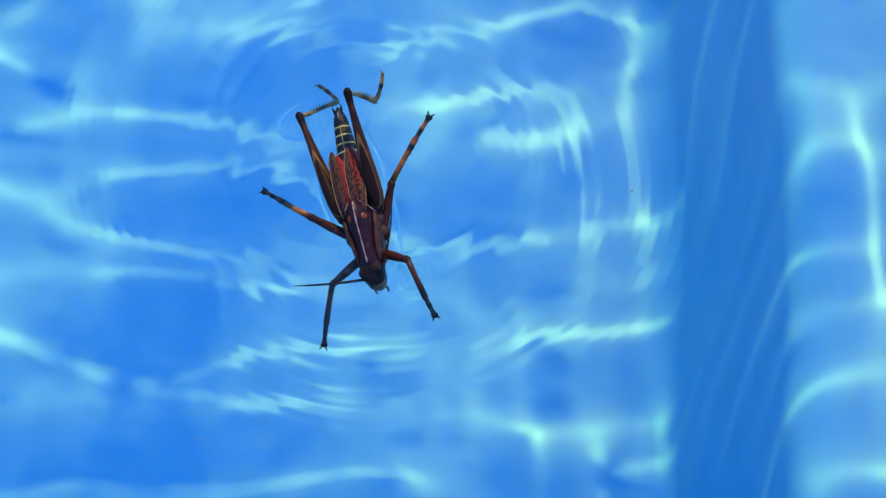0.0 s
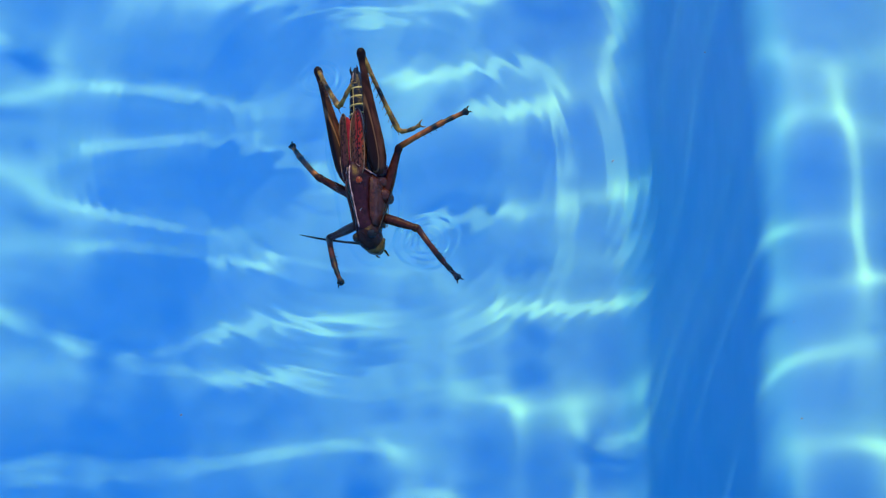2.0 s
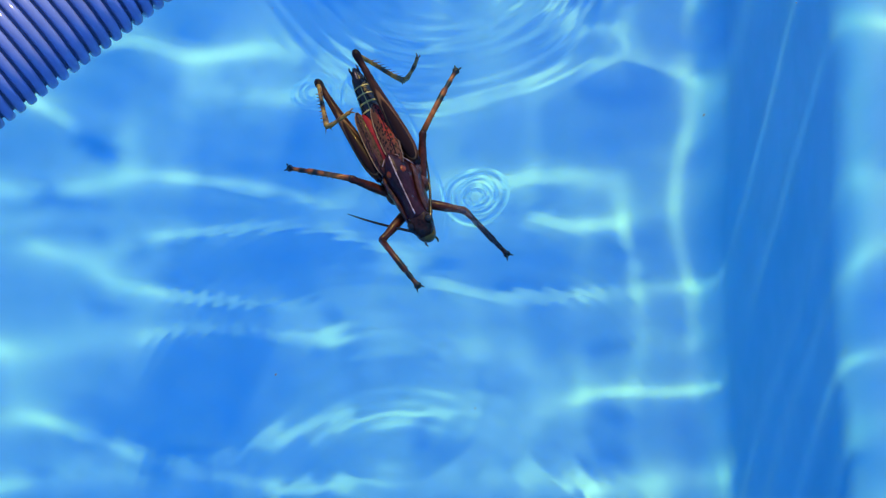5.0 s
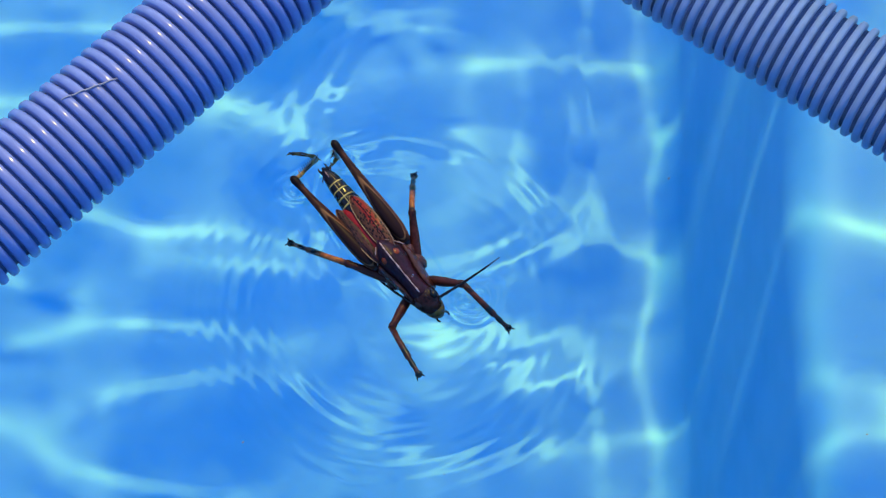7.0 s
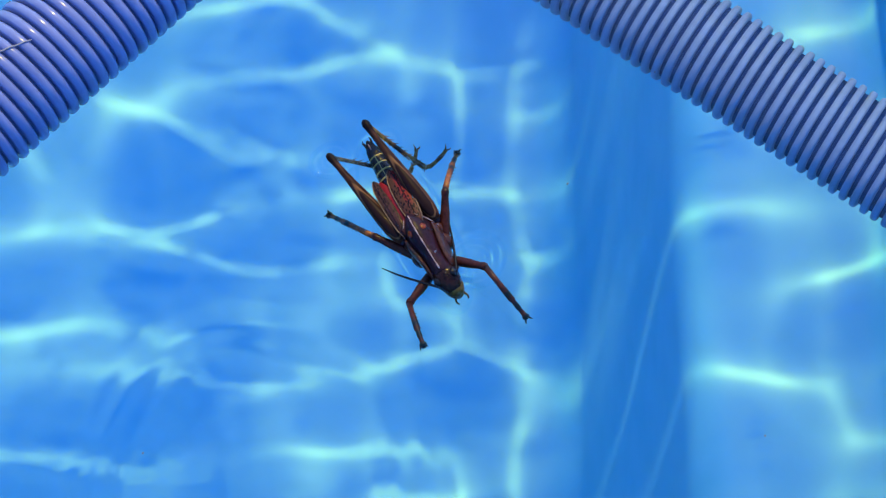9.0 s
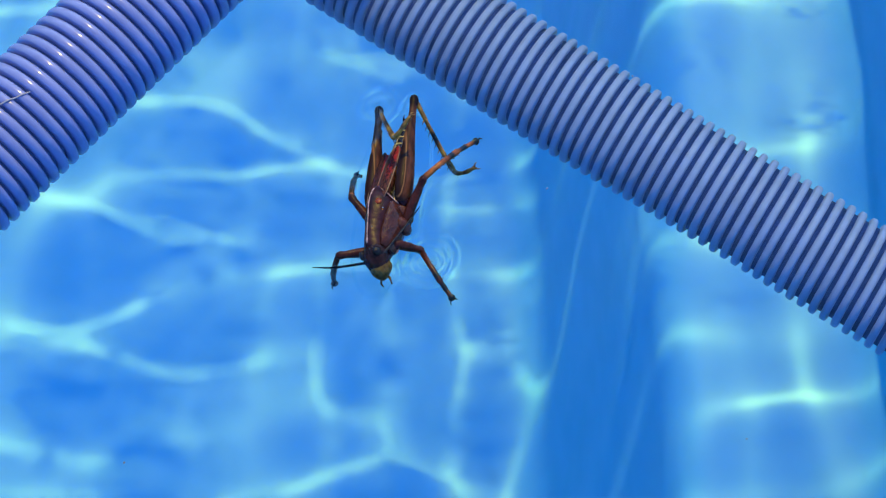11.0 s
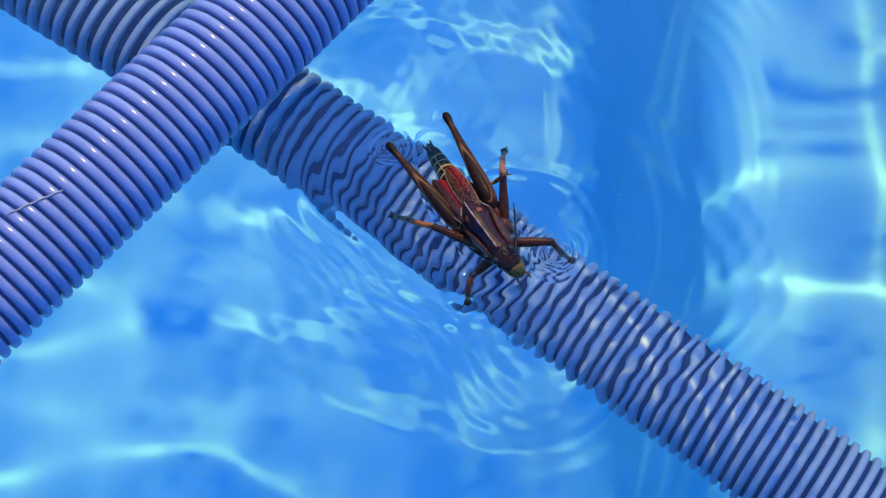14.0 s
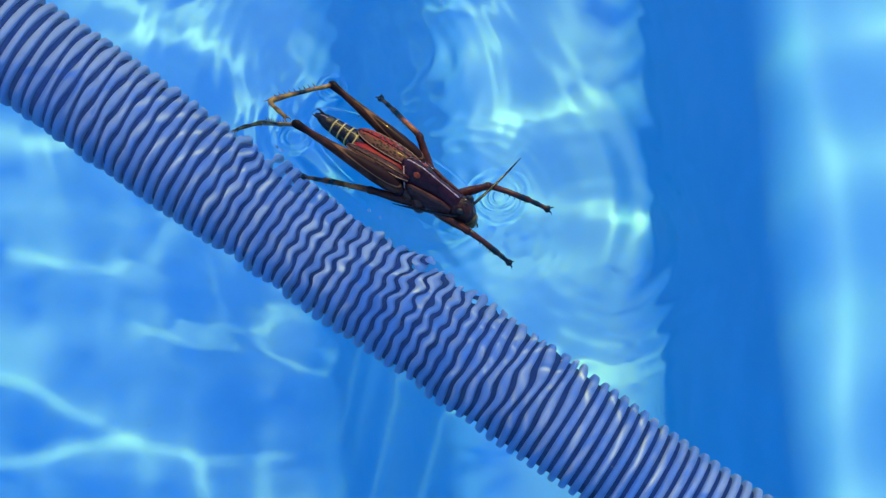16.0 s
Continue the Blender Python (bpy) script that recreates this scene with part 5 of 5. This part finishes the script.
    walk(LEGS["RM"][0], [
        (0.00, pose(0.0140, -0.0065, -0.0045, 0.0, -23.7, -129.4)),
        (0.50, pose(0.0140, -0.0065, -0.0045, 0.0, -27.7, -129.8)),
        (1.00, pose(0.0140, -0.0065, -0.0045, 0.0, -33.1, -147.6)),
        (1.50, pose(0.0140, -0.0065, -0.0045, 0.0, -32.1, -138.9)),
        (2.00, pose(0.0140, -0.0065, -0.0045, 0.0, -41.1, -131.5)),
        (2.50, pose(0.0140, -0.0065, -0.0045, 0.0, -42.4, -127.5)),
        (3.00, pose(0.0140, -0.0065, -0.0045, 0.0, -36.1, -146.5)),
        (3.50, pose(0.0140, -0.0065, -0.0045, 0.0, -37.1, -131.7)),
        (4.20, pose(0.0140, -0.0065, -0.0045, 0.0, -33.1, -147.6)),
        (4.90, pose(0.0140, -0.0065, -0.0045, 0.0, -42.4, -127.5)),
        (5.50, pose(0.0140, -0.0065, -0.0045, 0.0, -36.1, -146.5)),
        (6.00, pose(0.0140, -0.0065, -0.0045, 0.0, -13.3, -141.6)),
        (6.50, pose(0.0140, -0.0065, -0.0045, 0.0, 10.6, -162.3)),
        (7.00, pose(0.0140, -0.0065, -0.0045, 0.0, -21.6, -148.5)),
        (7.50, pose(0.0140, -0.0065, -0.0045, 0.0, -9.4, -153.4)),
        (8.00, pose(0.0140, -0.0065, -0.0045, 0.0, -6.2, -136.9)),
        (8.80, pose(0.0140, -0.0065, -0.0045, 0.0, -21.6, -148.5)),
        (9.50, pose(0.0140, -0.0065, -0.0045, 0.0, -6.2, -136.9)),
        (10.00, pose(0.0140, -0.0065, -0.0045, 0.0, -40.1, -145.6)),
        (10.50, pose(0.0140, -0.0065, -0.0045, 0.0, -31.3, -142.7)),
        (11.00, pose(0.0140, -0.0065, -0.0045, 0.0, -40.1, -145.6)),
        (11.50, pose(0.0140, -0.0065, -0.0045, 0.0, -25.9, -144.0)),
        (12.00, pose(0.0140, -0.0065, -0.0045, 0.0, -28.9, -143.7)),
        (12.50, pose(0.0140, -0.0065, -0.0045, 0.0, -37.8, -124.7)),
        (13.00, pose(0.0140, -0.0065, -0.0045, 0.0, -67.0, -179.7)),
        (13.50, pose(0.0140, -0.0065, -0.0045, 0.0, -49.5, -142.3)),
        (14.00, pose(0.0140, -0.0065, -0.0045, 0.0, -38.9, -142.3)),
        (14.50, pose(0.0140, -0.0065, -0.0045, 0.0, -13.2, -145.5)),
        (15.00, pose(0.0140, -0.0065, -0.0045, 0.0, -13.9, -160.0)),
        (15.50, pose(0.0140, -0.0065, -0.0045, 0.0, -10.9, -154.3)),
        (16.00, pose(0.0140, -0.0065, -0.0045, 0.0, -2.9, -159.3)),
    ])
    walk(LEGS["RM"][1], [
        (0.00, pose(0.0190, 0.0000, 0.0000, -2.2, 47.2, -5.0)),
        (0.50, pose(0.0190, 0.0000, 0.0000, -11.0, 50.4, -22.0)),
        (1.00, pose(0.0190, 0.0000, 0.0000, -6.1, 46.6, -11.0)),
        (1.50, pose(0.0190, 0.0000, 0.0000, -4.3, 61.3, -7.1)),
        (2.00, pose(0.0190, 0.0000, 0.0000, -1.1, 62.7, -1.6)),
        (2.50, pose(0.0190, 0.0000, 0.0000, 0.5, 60.3, 0.7)),
        (3.00, pose(0.0190, 0.0000, 0.0000, -9.4, 35.9, -16.2)),
        (3.50, pose(0.0190, 0.0000, 0.0000, -75.0, 84.7, -81.8)),
        (4.20, pose(0.0190, 0.0000, 0.0000, -6.1, 46.6, -11.0)),
        (4.90, pose(0.0190, 0.0000, 0.0000, 0.5, 60.3, 0.7)),
        (5.50, pose(0.0190, 0.0000, 0.0000, -9.4, 35.9, -16.2)),
        (6.00, pose(0.0190, 0.0000, 0.0000, -7.1, 49.2, -25.6)),
        (6.50, pose(0.0190, 0.0000, 0.0000, 0.1, 13.4, -0.5)),
        (7.00, pose(0.0190, 0.0000, 0.0000, -0.7, 39.4, -1.8)),
        (7.50, pose(0.0190, 0.0000, 0.0000, -4.4, 40.9, -23.2)),
        (8.00, pose(0.0190, 0.0000, 0.0000, -1.9, 48.6, -12.9)),
        (8.80, pose(0.0190, 0.0000, 0.0000, -0.7, 39.4, -1.8)),
        (9.50, pose(0.0190, 0.0000, 0.0000, -1.9, 48.6, -12.9)),
        (10.00, pose(0.0190, 0.0000, 0.0000, -1.3, 63.7, -1.8)),
        (10.17, pose(0.0190, 0.0000, 0.0000, -55.7, 28.0, -66.8)),
        (10.33, pose(0.0190, 0.0000, 0.0000, -60.2, -21.4, -89.8)),
        (10.50, pose(0.0190, 0.0000, 0.0000, -26.4, -65.9, -138.0)),
        (10.67, pose(0.0190, 0.0000, 0.0000, -60.2, -21.4, -89.8)),
        (10.83, pose(0.0190, 0.0000, 0.0000, -55.7, 28.0, -66.8)),
        (11.00, pose(0.0190, 0.0000, 0.0000, -1.3, 63.7, -1.8)),
        (11.17, pose(0.0190, 0.0000, 0.0000, -53.0, 29.5, -74.5)),
        (11.33, pose(0.0190, 0.0000, 0.0000, -50.0, -17.5, -106.4)),
        (11.50, pose(0.0190, 0.0000, 0.0000, -7.6, -50.5, -164.1)),
        (12.00, pose(0.0190, 0.0000, 0.0000, -8.8, -51.8, -163.2)),
        (12.50, pose(0.0190, 0.0000, 0.0000, 8.9, -55.1, 166.2)),
        (12.67, pose(0.0190, 0.0000, 0.0000, 53.5, -26.1, 109.7)),
        (12.83, pose(0.0190, 0.0000, 0.0000, 60.8, 16.7, 83.5)),
        (13.00, pose(0.0190, 0.0000, 0.0000, 40.2, 57.3, 44.6)),
        (13.50, pose(0.0190, 0.0000, 0.0000, -25.9, 54.8, -34.5)),
        (14.00, pose(0.0190, 0.0000, 0.0000, -10.5, 54.9, -16.1)),
        (14.50, pose(0.0190, 0.0000, 0.0000, -7.7, 36.9, -31.8)),
        (15.00, pose(0.0190, 0.0000, 0.0000, -3.3, 19.7, -13.9)),
        (15.50, pose(0.0190, 0.0000, 0.0000, -3.1, 29.5, -15.5)),
        (16.00, pose(0.0190, 0.0000, 0.0000, -0.5, 26.2, -9.0)),
    ])
    walk(LEGS["LH"][0], [
        (0.00, pose(0.0060, 0.0080, 0.0008, 0.0, -22.8, 178.2)),
        (0.50, pose(0.0060, 0.0080, 0.0008, 0.0, -18.9, 176.4)),
        (1.00, pose(0.0060, 0.0080, 0.0008, 0.0, -17.3, 177.4)),
        (1.50, pose(0.0060, 0.0080, 0.0008, 0.0, -20.6, 175.9)),
        (2.00, pose(0.0060, 0.0080, 0.0008, 0.0, -21.1, 171.2)),
        (2.50, pose(0.0060, 0.0080, 0.0008, 0.0, -20.4, 169.1)),
        (3.00, pose(0.0060, 0.0080, 0.0008, 0.0, -26.1, 171.1)),
        (3.50, pose(0.0060, 0.0080, 0.0008, 0.0, -21.1, 174.1)),
        (6.00, pose(0.0060, 0.0080, 0.0008, 0.0, -14.8, -172.6)),
        (6.50, pose(0.0060, 0.0080, 0.0008, 0.0, -10.5, -176.5)),
        (7.00, pose(0.0060, 0.0080, 0.0008, 0.0, -11.2, 177.1)),
        (7.50, pose(0.0060, 0.0080, 0.0008, 0.0, -7.0, -174.8)),
        (8.00, pose(0.0060, 0.0080, 0.0008, 0.0, -20.7, -173.9)),
        (10.50, pose(0.0060, 0.0080, 0.0008, 0.0, -8.4, -179.9)),
        (11.00, pose(0.0060, 0.0080, 0.0008, 0.0, -9.5, 179.5)),
        (11.50, pose(0.0060, 0.0080, 0.0008, 0.0, -9.1, -177.2)),
        (12.00, pose(0.0060, 0.0080, 0.0008, 0.0, -10.4, -178.2)),
        (12.50, pose(0.0060, 0.0080, 0.0008, 0.0, -13.7, -179.2)),
        (13.00, pose(0.0060, 0.0080, 0.0008, 0.0, -4.0, 170.6)),
        (13.50, pose(0.0060, 0.0080, 0.0008, 0.0, -8.9, 172.6)),
        (14.00, pose(0.0060, 0.0080, 0.0008, 0.0, -8.6, 172.5)),
        (14.50, pose(0.0060, 0.0080, 0.0008, 0.0, -4.8, 173.9)),
        (15.00, pose(0.0060, 0.0080, 0.0008, 0.0, -8.2, 172.2)),
        (15.50, pose(0.0060, 0.0080, 0.0008, 0.0, -9.1, 173.8)),
        (16.00, pose(0.0060, 0.0080, 0.0008, 0.0, -6.1, 173.6)),
    ])
    walk(LEGS["LH"][1], [
        (0.00, pose(0.0470, 0.0000, 0.0000, -56.8, 76.9, -159.1)),
        (0.25, pose(0.0470, 0.0000, 0.0000, -110.7, 83.0, -155.8)),
        (0.50, pose(0.0470, 0.0000, 0.0000, 135.4, 84.4, 147.1)),
        (1.00, pose(0.0470, 0.0000, 0.0000, 176.4, 85.4, 177.3)),
        (1.17, pose(0.0470, 0.0000, 0.0000, -70.8, 53.3, -111.3)),
        (1.33, pose(0.0470, 0.0000, 0.0000, -41.5, 21.7, -132.5)),
        (1.50, pose(0.0470, 0.0000, 0.0000, -6.0, 4.0, -164.2)),
        (2.00, pose(0.0470, 0.0000, 0.0000, -6.2, 7.0, -164.5)),
        (2.50, pose(0.0470, 0.0000, 0.0000, -23.5, 57.4, -163.8)),
        (3.00, pose(0.0470, 0.0000, 0.0000, -6.0, 49.5, -176.6)),
        (3.50, pose(0.0470, 0.0000, 0.0000, -21.2, 50.2, -158.4)),
        (6.00, pose(0.0470, 0.0000, 0.0000, -24.4, 58.3, -143.9)),
        (6.25, pose(0.0470, 0.0000, 0.0000, -15.1, 59.1, -87.9)),
        (6.50, pose(0.0470, 0.0000, 0.0000, -8.6, 55.6, -34.4)),
        (7.00, pose(0.0470, 0.0000, 0.0000, 44.2, 80.4, 80.0)),
        (7.17, pose(0.0470, 0.0000, 0.0000, 51.0, 48.2, 129.5)),
        (7.33, pose(0.0470, 0.0000, 0.0000, 28.9, 21.2, 159.5)),
        (7.50, pose(0.0470, 0.0000, 0.0000, -1.8, 8.3, -165.4)),
        (8.00, pose(0.0470, 0.0000, 0.0000, -12.4, 37.0, -160.0)),
        (10.50, pose(0.0470, 0.0000, 0.0000, -1.9, 42.2, -171.8)),
        (11.00, pose(0.0470, 0.0000, 0.0000, -2.2, 44.1, -172.0)),
        (11.50, pose(0.0470, 0.0000, 0.0000, -3.7, 49.0, -167.4)),
        (12.00, pose(0.0470, 0.0000, 0.0000, -5.5, 50.8, -165.1)),
        (12.50, pose(0.0470, 0.0000, 0.0000, -14.1, 35.5, -132.2)),
        (13.00, pose(0.0470, 0.0000, 0.0000, -3.0, 13.0, -168.0)),
        (13.50, pose(0.0470, 0.0000, 0.0000, 0.0, 12.0, -176.0)),
        (14.00, pose(0.0470, 0.0000, 0.0000, 0.0, 12.0, 178.0)),
        (14.50, pose(0.0470, 0.0000, 0.0000, 0.0, 10.0, 170.0)),
        (14.75, pose(0.0470, 0.0000, 0.0000, 5.0, -10.0, 138.0)),
        (15.00, pose(0.0470, 0.0000, 0.0000, 9.1, -31.0, 103.3)),
        (15.50, pose(0.0470, 0.0000, 0.0000, 10.2, -27.0, 88.2)),
        (16.00, pose(0.0470, 0.0000, 0.0000, 6.5, -22.2, 75.1)),
    ])
    walk(LEGS["RH"][0], [
        (0.00, pose(0.0060, -0.0080, 0.0008, 0.0, -2.1, -169.9)),
        (0.50, pose(0.0060, -0.0080, 0.0008, 0.0, -4.2, -175.1)),
        (1.00, pose(0.0060, -0.0080, 0.0008, 0.0, -0.7, -171.3)),
        (1.50, pose(0.0060, -0.0080, 0.0008, 0.0, 1.7, -171.4)),
        (2.00, pose(0.0060, -0.0080, 0.0008, 0.0, -9.9, -172.8)),
        (2.50, pose(0.0060, -0.0080, 0.0008, 0.0, -15.9, -169.1)),
        (3.00, pose(0.0060, -0.0080, 0.0008, 0.0, 1.8, -175.2)),
        (3.50, pose(0.0060, -0.0080, 0.0008, 0.0, -6.3, -165.5)),
        (6.00, pose(0.0060, -0.0080, 0.0008, 0.0, 2.4, -173.7)),
        (6.50, pose(0.0060, -0.0080, 0.0008, 0.0, -1.8, -172.0)),
        (7.00, pose(0.0060, -0.0080, 0.0008, 0.0, -9.5, -176.1)),
        (7.50, pose(0.0060, -0.0080, 0.0008, 0.0, 1.9, -177.7)),
        (8.00, pose(0.0060, -0.0080, 0.0008, 0.0, -1.9, -170.3)),
        (10.50, pose(0.0060, -0.0080, 0.0008, 0.0, -9.5, -175.6)),
        (11.00, pose(0.0060, -0.0080, 0.0008, 0.0, -11.5, -178.0)),
        (11.50, pose(0.0060, -0.0080, 0.0008, 0.0, -9.7, -174.1)),
        (12.00, pose(0.0060, -0.0080, 0.0008, 0.0, -10.2, -175.9)),
        (12.50, pose(0.0060, -0.0080, 0.0008, 0.0, -14.0, -177.6)),
        (13.00, pose(0.0060, -0.0080, 0.0008, 0.0, -12.7, 172.9)),
        (13.50, pose(0.0060, -0.0080, 0.0008, 0.0, -15.0, -179.7)),
        (14.00, pose(0.0060, -0.0080, 0.0008, 0.0, -20.7, -176.4)),
        (14.50, pose(0.0060, -0.0080, 0.0008, 0.0, -7.3, -172.8)),
        (15.00, pose(0.0060, -0.0080, 0.0008, 0.0, -12.7, -176.7)),
        (15.50, pose(0.0060, -0.0080, 0.0008, 0.0, -4.3, -178.1)),
        (16.00, pose(0.0060, -0.0080, 0.0008, 0.0, -14.0, -171.6)),
    ])
    walk(LEGS["RH"][1], [
        (0.00, pose(0.0470, 0.0000, 0.0000, -4.0, 66.6, -54.1)),
        (0.50, pose(0.0470, 0.0000, 0.0000, -8.5, 67.1, -59.2)),
        (0.75, pose(0.0470, 0.0000, 0.0000, -18.4, 26.2, -99.7)),
        (1.00, pose(0.0470, 0.0000, 0.0000, -0.6, -11.5, -130.1)),
        (1.50, pose(0.0470, 0.0000, 0.0000, 1.0, -34.4, -152.7)),
        (2.00, pose(0.0470, 0.0000, 0.0000, -6.0, -31.3, -145.8)),
        (2.25, pose(0.0470, 0.0000, 0.0000, -21.8, 23.8, -150.6)),
        (2.50, pose(0.0470, 0.0000, 0.0000, -81.6, 68.6, 155.0)),
        (2.75, pose(0.0470, 0.0000, 0.0000, -14.6, 24.5, -142.9)),
        (3.00, pose(0.0470, 0.0000, 0.0000, 1.5, -32.4, -137.0)),
        (3.50, pose(0.0470, 0.0000, 0.0000, -2.9, -28.9, -155.2)),
        (6.00, pose(0.0470, 0.0000, 0.0000, -0.7, -42.7, 168.0)),
        (6.17, pose(0.0470, 0.0000, 0.0000, -27.8, -17.0, -142.9)),
        (6.33, pose(0.0470, 0.0000, 0.0000, -28.4, 17.6, -107.8)),
        (6.50, pose(0.0470, 0.0000, 0.0000, -2.1, 44.1, -58.7)),
        (7.00, pose(0.0470, 0.0000, 0.0000, -18.0, 70.0, -56.5)),
        (7.17, pose(0.0470, 0.0000, 0.0000, -50.7, 29.8, -113.8)),
        (7.33, pose(0.0470, 0.0000, 0.0000, -40.1, -13.1, -142.5)),
        (7.50, pose(0.0470, 0.0000, 0.0000, -0.5, -40.8, 168.0)),
        (7.75, pose(0.0470, 0.0000, 0.0000, -18.8, 13.4, -164.6)),
        (8.00, pose(0.0470, 0.0000, 0.0000, -4.2, 69.4, -131.1)),
        (9.25, pose(0.0470, 0.0000, 0.0000, -8.4, 25.7, -140.9)),
        (10.50, pose(0.0470, 0.0000, 0.0000, -5.2, -17.9, -147.1)),
        (11.00, pose(0.0470, 0.0000, 0.0000, -7.0, -17.5, -143.2)),
        (11.50, pose(0.0470, 0.0000, 0.0000, -5.9, -12.8, -142.5)),
        (12.00, pose(0.0470, 0.0000, 0.0000, -5.9, -16.2, -144.6)),
        (12.50, pose(0.0470, 0.0000, 0.0000, -11.0, 17.6, -135.9)),
        (13.00, pose(0.0470, 0.0000, 0.0000, -4.0, 14.0, -170.0)),
        (13.50, pose(0.0470, 0.0000, 0.0000, 0.0, 14.0, -177.0)),
        (14.00, pose(0.0470, 0.0000, 0.0000, 0.0, 14.0, -179.0)),
        (14.50, pose(0.0470, 0.0000, 0.0000, 4.0, 6.0, 167.0)),
        (14.58, pose(0.0470, 0.0000, 0.0000, 20.0, -2.0, 134.0)),
        (14.67, pose(0.0470, 0.0000, 0.0000, 40.4, -12.5, 93.7)),
        (14.83, pose(0.0470, 0.0000, 0.0000, 42.7, 30.3, 57.9)),
        (15.00, pose(0.0470, 0.0000, 0.0000, -4.3, 59.6, -13.5)),
        (15.25, pose(0.0470, 0.0000, 0.0000, 31.0, 8.3, 49.8)),
        (15.50, pose(0.0470, 0.0000, 0.0000, 6.0, -44.9, 99.7)),
        (15.67, pose(0.0470, 0.0000, 0.0000, 34.5, -9.1, 57.3)),
        (15.83, pose(0.0470, 0.0000, 0.0000, 35.2, 34.4, 28.8)),
        (16.00, pose(0.0470, 0.0000, 0.0000, -16.0, 66.0, -41.6)),
    ])


motions()
